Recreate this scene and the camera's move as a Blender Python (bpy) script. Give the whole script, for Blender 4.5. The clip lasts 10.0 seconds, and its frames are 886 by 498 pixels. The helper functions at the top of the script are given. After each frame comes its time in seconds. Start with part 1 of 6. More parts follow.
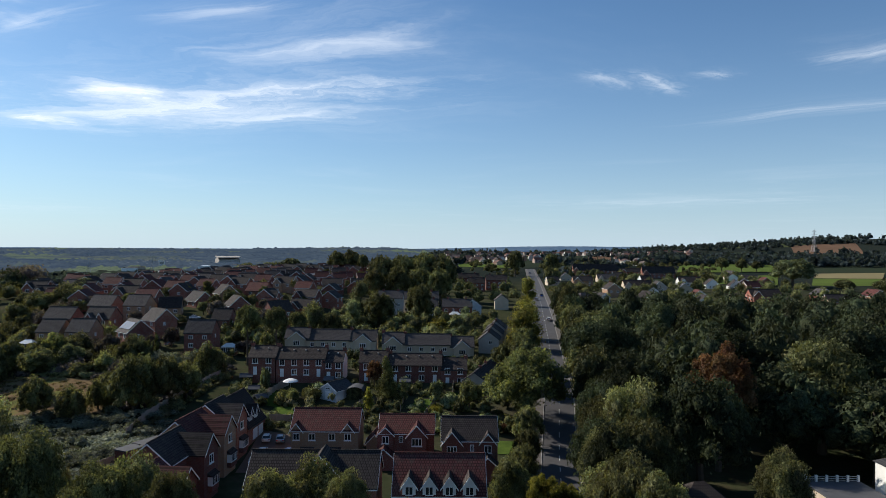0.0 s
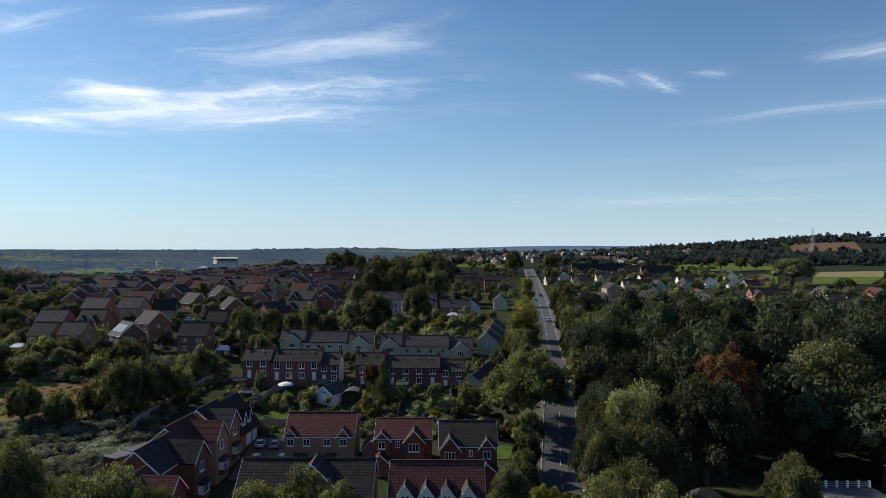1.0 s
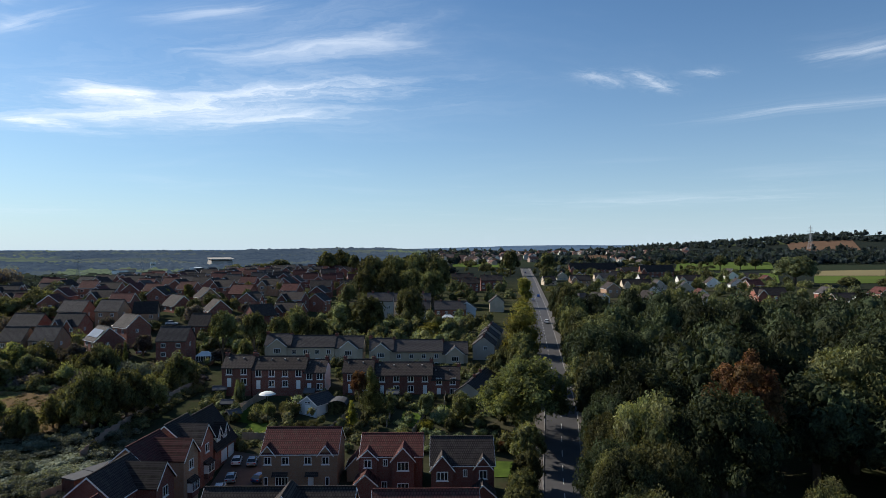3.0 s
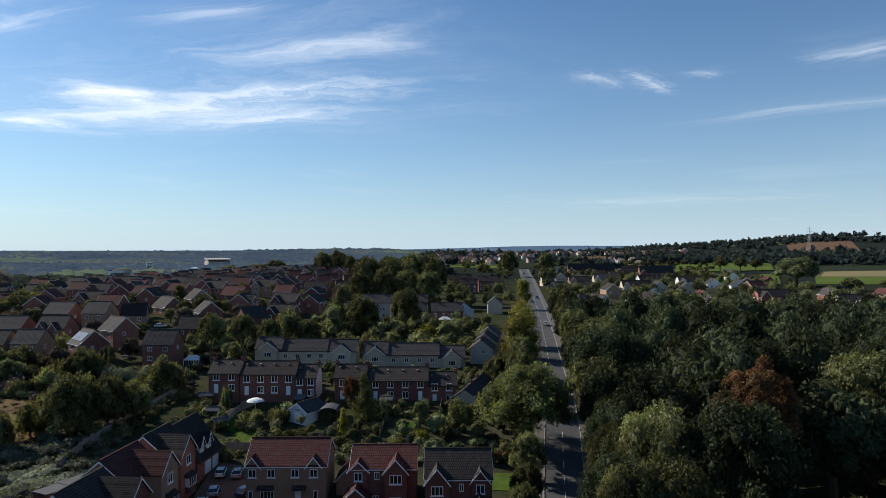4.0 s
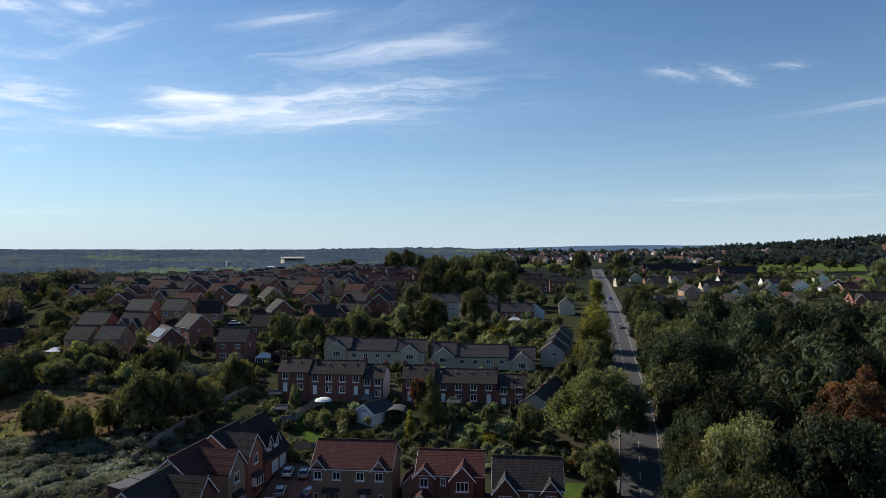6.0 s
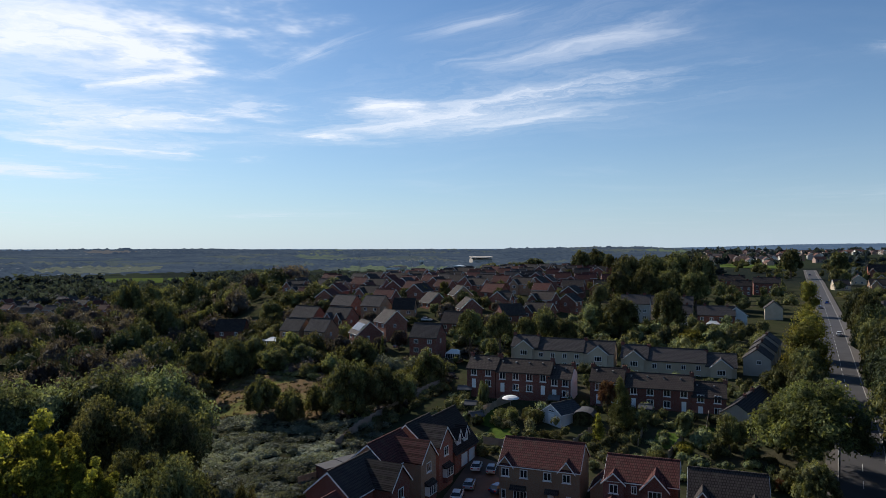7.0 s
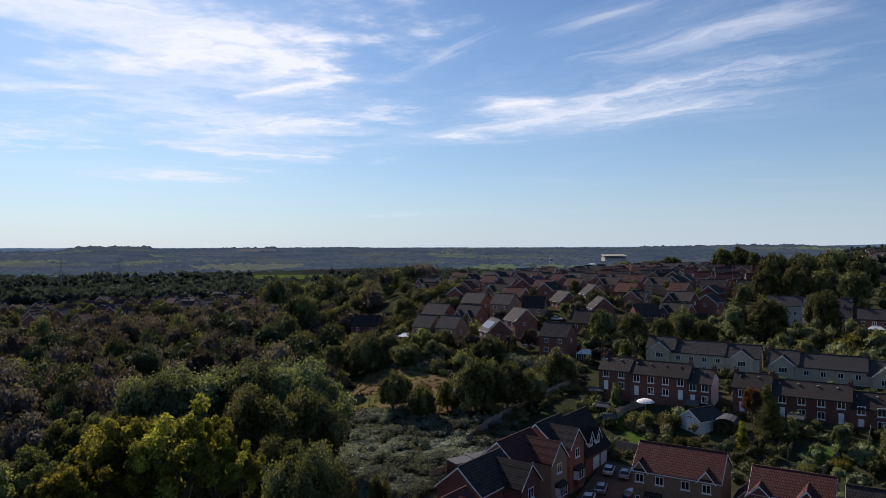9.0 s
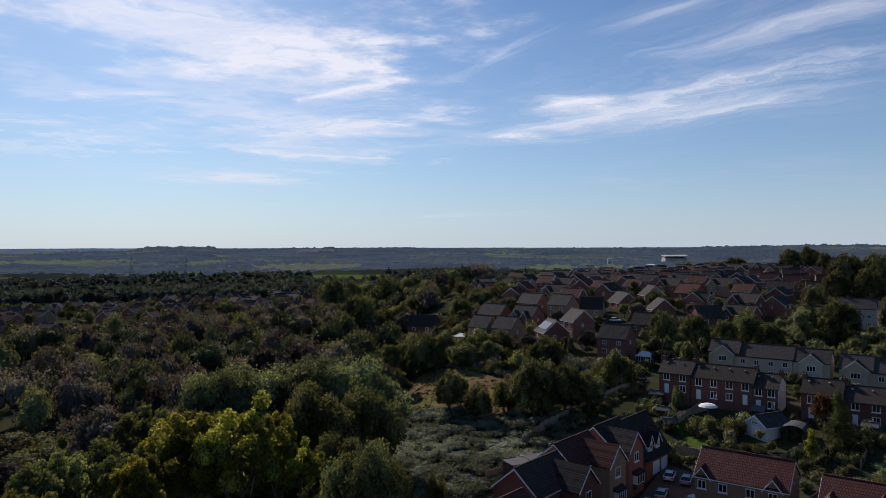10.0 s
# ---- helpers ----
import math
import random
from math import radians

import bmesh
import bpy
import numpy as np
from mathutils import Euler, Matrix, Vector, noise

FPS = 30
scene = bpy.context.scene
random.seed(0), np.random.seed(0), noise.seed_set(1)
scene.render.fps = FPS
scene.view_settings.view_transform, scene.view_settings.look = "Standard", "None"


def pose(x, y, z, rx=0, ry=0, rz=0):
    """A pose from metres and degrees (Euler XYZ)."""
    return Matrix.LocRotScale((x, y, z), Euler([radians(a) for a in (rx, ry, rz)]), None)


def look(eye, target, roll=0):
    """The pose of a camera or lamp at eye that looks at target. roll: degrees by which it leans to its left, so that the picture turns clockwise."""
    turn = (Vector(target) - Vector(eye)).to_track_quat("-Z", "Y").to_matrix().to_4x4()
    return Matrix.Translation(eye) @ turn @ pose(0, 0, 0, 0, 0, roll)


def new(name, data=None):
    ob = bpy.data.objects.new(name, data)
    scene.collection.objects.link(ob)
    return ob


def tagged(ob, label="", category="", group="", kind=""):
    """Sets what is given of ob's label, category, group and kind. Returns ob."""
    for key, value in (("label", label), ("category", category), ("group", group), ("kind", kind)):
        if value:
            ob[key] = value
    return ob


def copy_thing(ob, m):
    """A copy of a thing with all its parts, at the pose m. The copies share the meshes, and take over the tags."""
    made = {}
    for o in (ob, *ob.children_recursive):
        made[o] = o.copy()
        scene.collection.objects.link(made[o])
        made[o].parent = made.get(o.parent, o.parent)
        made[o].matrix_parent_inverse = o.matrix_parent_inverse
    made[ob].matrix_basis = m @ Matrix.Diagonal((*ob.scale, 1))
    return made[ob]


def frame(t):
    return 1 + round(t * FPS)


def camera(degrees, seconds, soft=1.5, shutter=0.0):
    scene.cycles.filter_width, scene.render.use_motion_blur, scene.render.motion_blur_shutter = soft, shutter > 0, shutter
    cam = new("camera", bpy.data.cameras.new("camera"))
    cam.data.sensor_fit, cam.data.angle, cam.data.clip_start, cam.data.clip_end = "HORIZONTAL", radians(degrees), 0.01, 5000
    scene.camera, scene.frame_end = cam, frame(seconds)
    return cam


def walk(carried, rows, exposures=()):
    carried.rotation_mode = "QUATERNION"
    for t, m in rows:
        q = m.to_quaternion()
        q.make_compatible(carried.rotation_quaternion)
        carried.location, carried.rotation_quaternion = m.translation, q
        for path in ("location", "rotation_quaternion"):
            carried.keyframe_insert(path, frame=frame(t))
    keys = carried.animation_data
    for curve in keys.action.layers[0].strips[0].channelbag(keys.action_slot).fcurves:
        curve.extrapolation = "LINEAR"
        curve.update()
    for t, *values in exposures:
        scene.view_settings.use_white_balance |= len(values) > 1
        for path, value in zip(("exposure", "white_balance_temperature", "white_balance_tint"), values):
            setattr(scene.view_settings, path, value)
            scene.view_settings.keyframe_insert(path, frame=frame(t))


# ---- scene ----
cam = camera(65.7, 10.0, soft=0.6)
# seconds, place, pitch + 90, lean, yaw
PATH = [
    (0.0, 0.00, 0.00, 34.00, 90.07, -0.32, 5.06),
    (0.5, -0.01, 1.40, 33.99, 90.09, -0.17, 5.00),
    (1.0, -0.03, 3.32, 33.99, 90.08, -0.05, 4.93),
    (1.5, -0.05, 5.67, 33.98, 90.06, 0.01, 4.86),
    (2.0, -0.07, 8.24, 33.97, 90.05, 0.08, 4.78),
    (2.5, -0.10, 11.06, 33.95, 90.04, 0.10, 4.70),
    (4.0, -0.18, 20.68, 33.91, 90.10, 0.10, 4.46),
    (4.5, -0.20, 23.00, 33.90, 90.10, 0.01, 4.38),
    (5.0, -0.21, 24.30, 33.90, 90.06, 0.00, 4.32),
    (5.2, -0.21, 24.50, 33.90, 90.04, 0.00, 4.40),
    (6.3, -0.21, 24.60, 33.90, 90.06, 0.00, 14.81),
    (6.5, -0.21, 24.60, 33.90, 90.06, 0.00, 18.22),
    (7.0, -0.21, 24.60, 33.90, 90.01, 0.10, 25.86),
    (7.5, -0.21, 24.60, 33.90, 89.92, 0.18, 31.48),
    (8.0, -0.21, 24.60, 33.90, 89.85, 0.15, 33.36),
    (8.5, -0.21, 24.60, 33.90, 89.85, 0.16, 33.27),
    (9.0, -0.21, 24.60, 33.90, 89.89, 0.17, 36.65),
    (9.5, -0.21, 24.60, 33.90, 89.90, 0.16, 41.42),
    (10.0, -0.21, 24.60, 33.90, 89.92, 0.17, 41.33),
]
walk(cam, [(t, pose(*p)) for t, *p in PATH], [(0, 0.25, 6150, 9), (5.2, 0.25, 6150, 9), (7.2, 0.06, 6200, 12), (8.5, 0.0, 6250, 15), (9, 0.03, 6250, 17), (10, -0.12, 6250, 18)])

# ---- sky and sun ----
SUN_AZ, SUN_EL = 66.0, 31.0       # degrees to the left of +y, degrees up
to_sun = Vector((-math.sin(radians(SUN_AZ)) * math.cos(radians(SUN_EL)),
                 math.cos(radians(SUN_AZ)) * math.cos(radians(SUN_EL)), math.sin(radians(SUN_EL))))
sun_data = bpy.data.lights.new("sun", "SUN")
sun_data.energy, sun_data.angle, sun_data.color = 5.0, radians(0.5), (1.0, 0.9, 0.76)
sun = new("sun", sun_data)
sun.matrix_world = look(to_sun * 200, (0, 0, 0))

world = bpy.data.worlds.new("sky")
scene.world = world
world.use_nodes = True
wt = world.node_tree
wt.nodes.clear()


class Nodes:
    """Short hand for building node trees."""

    def __init__(self, tree):
        self.tree = tree

    def put(self, kind, ins=None, **attrs):
        n = self.tree.nodes.new(kind)
        for k, v in attrs.items():
            setattr(n, k, v)
        for k, v in (ins or {}).items():
            if isinstance(v, bpy.types.NodeSocket):
                self.tree.links.new(v, n.inputs[k])
            else:
                n.inputs[k].default_value = v
        return n

    def math(self, op, a, b=0.0, c=0.0):
        return self.put("ShaderNodeMath", {0: a, 1: b, 2: c}, operation=op).outputs[0]

    def mix(self, f, a, b, blend="MIX"):
        n = self.tree.nodes.new("ShaderNodeMix")
        n.data_type, n.blend_type = "RGBA", blend
        for s, v in ((0, f), (6, a), (7, b)):
            if isinstance(v, bpy.types.NodeSocket):
                self.tree.links.new(v, n.inputs[s])
            else:
                n.inputs[s].default_value = v if s == 0 else (*v, 1) if len(v) == 3 else v
        return n.outputs[2]

    def ramp(self, f, stops):
        n = self.put("ShaderNodeValToRGB", {0: f})
        el = n.color_ramp.elements
        while len(el) < len(stops):
            el.new(0.5)
        for e, (p, c) in zip(el, stops):
            e.position, e.color = p, (*c, 1) if len(c) == 3 else c
        return n.outputs[0]

    def span(self, v, a, b, lo=0.0, hi=1.0):
        return self.put("ShaderNodeMapRange", {0: v, 1: a, 2: b, 3: lo, 4: hi}, interpolation_type="SMOOTHSTEP").outputs[0]

    def noise(self, vec, scale, detail=4.0, rough=0.55, dist=0.0):
        return self.put("ShaderNodeTexNoise", {"Vector": vec, "Scale": scale, "Detail": detail, "Roughness": rough,
                                               "Distortion": dist}).outputs[0]


W = Nodes(wt)
sky = W.put("ShaderNodeTexSky", sky_type="NISHITA", sun_disc=False, sun_elevation=radians(SUN_EL),
            sun_rotation=radians(-SUN_AZ), altitude=120.0, air_density=1.0, dust_density=0.4, ozone_density=3.0)
way = W.put("ShaderNodeTexCoord").outputs["Generated"]
sep = W.put("ShaderNodeSeparateXYZ", {0: way})
up = W.math("MAXIMUM", sep.outputs[2], 0.02)
# the cirrus lies in a flat layer: direction / height gives its plan
px_, py_ = W.math("DIVIDE", sep.outputs[0], up), W.math("DIVIDE", sep.outputs[1], up)
plan = W.put("ShaderNodeCombineXYZ", {0: px_, 1: py_, 2: 0.0}).outputs[0]


warp = W.put("ShaderNodeTexNoise", {"Vector": plan, "Scale": 1.1, "Detail": 5.0, "Roughness": 0.6}).outputs[1]
warp = W.put("ShaderNodeVectorMath", {0: warp, 1: (0.5, 0.5, 0.5)}, operation="SUBTRACT").outputs[0]


def streak(x0, y0, x1, y1, width, amount, stretch=5.0, seed=0.0):
    """A brushed band of cirrus from one place of the cloud layer to another: fibres along it, a frayed rim."""
    ang = math.atan2(y1 - y0, x1 - x0)
    half = math.hypot(x1 - x0, y1 - y0) / 2
    m = W.put("ShaderNodeMapping", {0: plan, 1: ((x0 + x1) / 2, (y0 + y1) / 2, 0), 2: (0, 0, ang)}, vector_type="TEXTURE").outputs[0]
    off = W.put("ShaderNodeVectorMath", {0: warp, 1: (width * 5.0, width * 2.6, 0)}, operation="MULTIPLY").outputs[0]
    m = W.put("ShaderNodeVectorMath", {0: m, 1: off}, operation="ADD").outputs[0]
    q = W.put("ShaderNodeVectorMath", {0: m, 1: (1 / half, 1 / width, 0)}, operation="MULTIPLY").outputs[0]
    q = W.put("ShaderNodeSeparateXYZ", {0: q})
    ex = W.math("POWER", W.math("ABSOLUTE", q.outputs[0]), 3.0)
    ey = W.math("POWER", W.math("ABSOLUTE", q.outputs[1]), 1.25)
    mask = W.math("EXPONENT", W.math("MULTIPLY", W.math("ADD", ex, ey), -0.95))
    st = W.put("ShaderNodeVectorMath", {0: m, 1: (1.0 / (width * stretch), 1.0 / width, 1.0), 2: (seed, seed * 1.7, seed)}, operation="MULTIPLY_ADD").outputs[0]
    n = W.noise(st, 0.9, 8.0, 0.66, 0.8)
    n = W.span(W.math("ADD", n, W.math("MULTIPLY", mask, 0.14)), 0.36, 0.84)
    return W.math("MULTIPLY", W.math("MULTIPLY", mask, n), amount)


bands = [
    streak(-3.86, 5.07, -0.57, 4.17, 0.579, 1.00, 9.0, 1.0),
    streak(-2.78, 4.09, -2.24, 4.24, 0.281, 0.90, 4.0, 2.0),
    streak(-2.49, 5.11, -1.13, 5.01, 0.287, 0.60, 9.0, 3.0),
    streak(-3.88, 5.01, -3.52, 4.95, 0.273, 0.70, 2.0, 4.0),
    streak(-1.40, 3.56, -0.30, 3.18, 0.297, 0.55, 7.0, 5.0),
    streak(-1.47, 2.87, -0.85, 2.72, 0.086, 0.35, 8.0, 6.0),
    streak(-2.63, 3.08, -1.74, 2.73, 0.056, 0.35, 6.0, 7.0),
    streak(-3.35, 1.08, -2.24, 2.18, 1.071, 0.84, 3.0, 8.0),
    streak(-3.56, 1.91, -2.49, 2.47, 0.412, 1.01, 3.0, 9.0),
    streak(-3.72, 2.86, -2.93, 2.86, 0.208, 1.11, 3.0, 10.0),
    streak(-4.90, 1.93, -4.22, 2.15, 0.213, 0.71, 4.0, 11.0),
    streak(-5.47, 3.25, -3.62, 3.99, 0.593, 1.16, 5.0, 12.0),
    streak(-6.15, 3.98, -5.53, 5.26, 0.834, 1.01, 4.0, 13.0),
    streak(-9.58, 5.45, -7.24, 5.70, 0.841, 1.21, 4.0, 14.0),
    streak(-6.59, 2.00, -6.91, 2.96, 1.092, 1.21, 2.0, 15.0),
    streak(-6.14, 1.52, -5.73, 2.05, 0.279, 0.71, 5.0, 16.0),
    streak(-32.63, 5.55, -24.74, 11.30, 11.861, 0.40, 6.0, 17.0),
    streak(-4.99, 2.32, -3.70, 3.22, 1.643, 0.45, 3.0, 18.0),
    streak(-5.56, 6.08, -4.90, 5.72, 0.116, 0.35, 2.0, 19.0),
    streak(0.45, 3.90, 0.73, 4.29, 0.077, 0.42, 2.0, 20.0),
    streak(0.70, 3.91, 1.10, 4.47, 0.072, 0.42, 2.0, 21.0),
    streak(1.08, 3.94, 1.31, 4.08, 0.065, 0.35, 2.0, 22.0),
    streak(1.48, 5.50, 3.11, 4.48, 0.175, 0.35, 12.0, 23.0),
    streak(1.73, 3.75, 2.02, 3.50, 0.192, 0.45, 3.0, 24.0),
    streak(1.10, 15.41, 5.58, 13.18, 1.432, 0.30, 12.0, 25.0),
    streak(-19.33, 82.29, -15.55, 71.90, 2.396, 0.60, 2.0, 26.0),
    streak(-15.78, 86.56, -12.18, 75.14, 2.770, 0.60, 2.0, 27.0),
    streak(-14.95, 16.75, -10.70, 14.99, 1.392, 0.40, 5.0, 28.0),
]
veil = bands[0]
for b in bands[1:]:
    veil = W.math("ADD", veil, b)
thin = W.math("MULTIPLY", W.span(W.noise(plan, 0.35, 6.0, 0.6, 0.6), 0.5, 0.85), 0.12)
veil = W.math("MINIMUM", W.math("ADD", veil, thin), 0.9)
tint = W.mix(1.0, sky.outputs[0], (0.665, 0.86, 0.985), "MULTIPLY")
cloudy = W.mix(veil, tint, (11.2, 11.3, 11.5))
haze = W.math("MULTIPLY", W.math("EXPONENT", W.math("MULTIPLY", W.math("MAXIMUM", sep.outputs[2], 0.0), -9.0)), 0.78)
cloudy = W.mix(haze, cloudy, (6.2, 7.4, 8.4))
back = W.put("ShaderNodeBackground", {"Color": cloudy, "Strength": 0.087})
wt.links.new(back.outputs[0], W.put("ShaderNodeOutputWorld").inputs[0])

# ---- materials ----


def material(name, paint, rough=0.8, spec=0.3, bump=None, metal=0.0, bump_strength=0.4, bump_dist=0.02):
    """paint(n, co) gives a colour or socket; bump(n, co) a height."""
    m = bpy.data.materials.new(name)
    m.use_nodes = True
    m.node_tree.nodes.clear()
    n = Nodes(m.node_tree)
    co = n.put("ShaderNodeTexCoord").outputs["Object"]
    c = paint(n, co) if callable(paint) else (*paint, 1)
    b = n.put("ShaderNodeBsdfPrincipled", {"Base Color": c, "Roughness": rough, "Specular IOR Level": spec, "Metallic": metal})
    if bump:
        h = n.put("ShaderNodeBump", {"Height": bump(n, co), "Strength": bump_strength, "Distance": bump_dist}).outputs[0]
        n.tree.links.new(h, b.inputs["Normal"])
    n.tree.links.new(b.outputs[0], n.put("ShaderNodeOutputMaterial").inputs[0])
    return m


def blotchy(c1, c2, s1=0.6, s2=9.0, per_object=0.12):
    """Two-scale variation between two colours, and a little from thing to thing."""
    def paint(n, co):
        a = n.noise(co, s1, 4.0)
        b = n.noise(co, s2, 3.0)
        f = n.math("ADD", n.math("MULTIPLY", n.span(a, 0.3, 0.7), 0.6), n.math("MULTIPLY", b, 0.4))
        c = n.mix(f, c1, c2)
        r = n.put("ShaderNodeObjectInfo").outputs["Random"]
        v = n.math("MULTIPLY_ADD", r, 2 * per_object, 1 - per_object)
        return n.put("ShaderNodeHueSaturation", {"Color": c, "Value": v}).outputs[0]
    return paint


def brick_paint(c1, c2, mortar):
    def paint(n, co):
        q = n.put("ShaderNodeSeparateXYZ", {0: co})
        v = n.put("ShaderNodeCombineXYZ", {0: n.math("ADD", q.outputs[0], q.outputs[1]), 1: q.outputs[2]}).outputs[0]
        t = n.put("ShaderNodeTexBrick", {"Vector": v, "Color1": (*c1, 1), "Color2": (*c2, 1), "Mortar": (*mortar, 1), "Scale": 1.0,
                                         "Mortar Size": 0.008, "Brick Width": 0.225, "Row Height": 0.075, "Bias": -0.2})
        c = n.mix(n.span(n.noise(co, 0.5, 5.0), 0.35, 0.75, 0.0, 0.35), t.outputs[0], (c1[0] * 0.5, c1[1] * 0.5, c1[2] * 0.5))
        r = n.put("ShaderNodeObjectInfo").outputs["Random"]
        return n.put("ShaderNodeHueSaturation", {"Color": c, "Value": n.math("MULTIPLY_ADD", r, 0.3, 0.85)}).outputs[0]
    return paint


def tile_paint(c1, c2):
    """Interlocking roof tiles in courses; the roof's local z runs up the courses."""
    def paint(n, co):
        q = n.put("ShaderNodeSeparateXYZ", {0: co})
        v = n.put("ShaderNodeCombineXYZ", {0: q.outputs[0], 1: n.math("MULTIPLY", q.outputs[2], 1.5)}).outputs[0]
        t = n.put("ShaderNodeTexBrick", {"Vector": v, "Color1": (*c1, 1), "Color2": (*c2, 1), "Mortar": (c1[0] * 0.35, c1[1] * 0.35, c1[2] * 0.35, 1),
                                         "Scale": 1.0, "Mortar Size": 0.055, "Brick Width": 0.34, "Row Height": 0.42, "Bias": 0.0})
        st = n.noise(n.put("ShaderNodeVectorMath", {0: co, 1: (1.5, 1.5, 0.35)}, operation="MULTIPLY").outputs[0], 0.8, 5.0, 0.65)
        c = n.mix(n.span(st, 0.45, 0.8, 0.0, 0.5), t.outputs[0], (0.085, 0.08, 0.06))
        r = n.put("ShaderNodeObjectInfo").outputs["Random"]
        return n.put("ShaderNodeHueSaturation", {"Color": c, "Value": n.math("MULTIPLY_ADD", r, 0.4, 0.8)}).outputs[0]
    return paint


def leafy(name, c1, c2, c3, glow=0.35, grain=26.0, patch=1.7):
    """Leaves: colour from clump to clump, fine shade painted between leaves, light shining through."""
    m = bpy.data.materials.new(name)
    m.use_nodes = True
    m.node_tree.nodes.clear()
    n = Nodes(m.node_tree)
    isl = n.put("ShaderNodeNewGeometry").outputs["Random Per Island"]
    obr = n.put("ShaderNodeObjectInfo").outputs["Random"]
    co = n.put("ShaderNodeTexCoord").outputs["Object"]
    c = n.mix(isl, c1, c2)
    c = n.mix(n.span(n.noise(co, patch, 3.0), 0.42, 0.72, 0.0, 0.8), c, c3)
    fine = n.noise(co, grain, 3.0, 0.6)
    # painted gaps: noise darkens the colour like shade between leaves
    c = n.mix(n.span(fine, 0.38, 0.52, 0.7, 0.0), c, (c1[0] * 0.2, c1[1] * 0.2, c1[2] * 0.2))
    c = n.mix(n.span(fine, 0.56, 0.68, 0.0, 0.5), c, (c2[0] * 1.5, c2[1] * 1.45, c2[2] * 1.3))
    c = n.put("ShaderNodeHueSaturation", {"Color": c, "Hue": n.math("MULTIPLY_ADD", obr, 0.03, 0.485),
                                          "Value": n.math("MULTIPLY_ADD", obr, 0.7, 0.65)}).outputs[0]
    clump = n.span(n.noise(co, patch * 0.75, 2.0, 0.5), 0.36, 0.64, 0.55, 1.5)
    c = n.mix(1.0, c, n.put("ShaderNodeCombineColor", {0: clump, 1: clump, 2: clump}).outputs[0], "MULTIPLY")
    d = n.put("ShaderNodeBsdfPrincipled", {"Base Color": c, "Roughness": 0.75, "Specular IOR Level": 0.06})
    bmp = n.put("ShaderNodeBump", {"Height": fine, "Strength": 0.8, "Distance": 0.25})
    n.tree.links.new(bmp.outputs[0], d.inputs["Normal"])
    tr = n.put("ShaderNodeBsdfTranslucent", {"Color": n.mix(1.0, c, (1.6, 1.45, 0.7), "MULTIPLY")})
    mx = n.put("ShaderNodeMixShader", {0: glow, 1: d.outputs[0], 2: tr.outputs[0]})
    n.tree.links.new(mx.outputs[0], n.put("ShaderNodeOutputMaterial").inputs[0])
    return m


M = {}
M["brick_red"] = material("red_brick", brick_paint((0.27, 0.09, 0.06), (0.21, 0.068, 0.048), (0.24, 0.2, 0.16)), 0.9, 0.2)
M["brick_dark"] = material("dark_red_brick", brick_paint((0.185, 0.06, 0.046), (0.14, 0.046, 0.037), (0.19, 0.155, 0.13)), 0.9, 0.2)
M["brick_tan"] = material("buff_brick", brick_paint((0.34, 0.195, 0.115), (0.27, 0.155, 0.088), (0.3, 0.26, 0.21)), 0.9, 0.2)
M["render"] = material("cream_render", blotchy((0.56, 0.465, 0.345), (0.44, 0.365, 0.27), 0.5, 6), 0.9, 0.2)
M["render_grey"] = material("grey_render", blotchy((0.43, 0.39, 0.34), (0.35, 0.315, 0.275), 0.5, 6), 0.9, 0.2)
M["white_wall"] = material("white_painted_render", blotchy((0.75, 0.74, 0.7), (0.62, 0.61, 0.57), 0.4, 5), 0.85, 0.25)
M["tile_red"] = material("red_concrete_tiles", tile_paint((0.13, 0.048, 0.042), (0.09, 0.036, 0.034)), 0.85, 0.1)
M["tile_brown"] = material("brown_concrete_tiles", tile_paint((0.062, 0.05, 0.047), (0.046, 0.038, 0.037)), 0.85, 0.1)
M["slate"] = material("grey_slates", tile_paint((0.05, 0.047, 0.05), (0.038, 0.036, 0.039)), 0.7, 0.3)
M["tile_grey"] = material("grey_brown_tiles", tile_paint((0.085, 0.076, 0.076), (0.066, 0.059, 0.06)), 0.85, 0.1)
M["solar"] = material("solar_glass", blotchy((0.05, 0.06, 0.09), (0.035, 0.04, 0.06), 1.0, 9.0), 0.12, 0.8)
M["white"] = material("white_upvc", blotchy((0.8, 0.8, 0.79), (0.72, 0.72, 0.7), 1.0, 8, 0.03), 0.4, 0.5)
M["glass"] = material("window_glass", (0.02, 0.024, 0.028), 0.06, 0.6)
M["conserv_glass"] = material("conservatory_roof_glazing", blotchy((0.66, 0.66, 0.63), (0.58, 0.58, 0.56), 2, 9), 0.25, 0.6)
M["dark"] = material("black_painted", blotchy((0.02, 0.02, 0.022), (0.03, 0.03, 0.03)), 0.5, 0.4)
M["wood"] = material("weathered_timber", blotchy((0.16, 0.11, 0.075), (0.10, 0.07, 0.05), 1.2, 14), 0.85, 0.2)
M["fence_wood"] = material("grey_fence_boards", blotchy((0.36, 0.30, 0.24), (0.26, 0.21, 0.165), 0.8, 12), 0.9, 0.2)
M["bark"] = material("bark", blotchy((0.10, 0.08, 0.06), (0.05, 0.04, 0.032), 2.0, 14), 0.95, 0.1)
M["asphalt"] = material("worn_asphalt", blotchy((0.08, 0.077, 0.08), (0.055, 0.054, 0.056), 0.25, 4), 0.85, 0.3)
M["paving"] = material("pavement_slabs", blotchy((0.14, 0.125, 0.115), (0.10, 0.09, 0.08), 0.5, 6), 0.9, 0.2)
M["block"] = material("brown_block_paving", blotchy((0.14, 0.09, 0.065), (0.10, 0.065, 0.05), 0.5, 6), 0.9, 0.2)
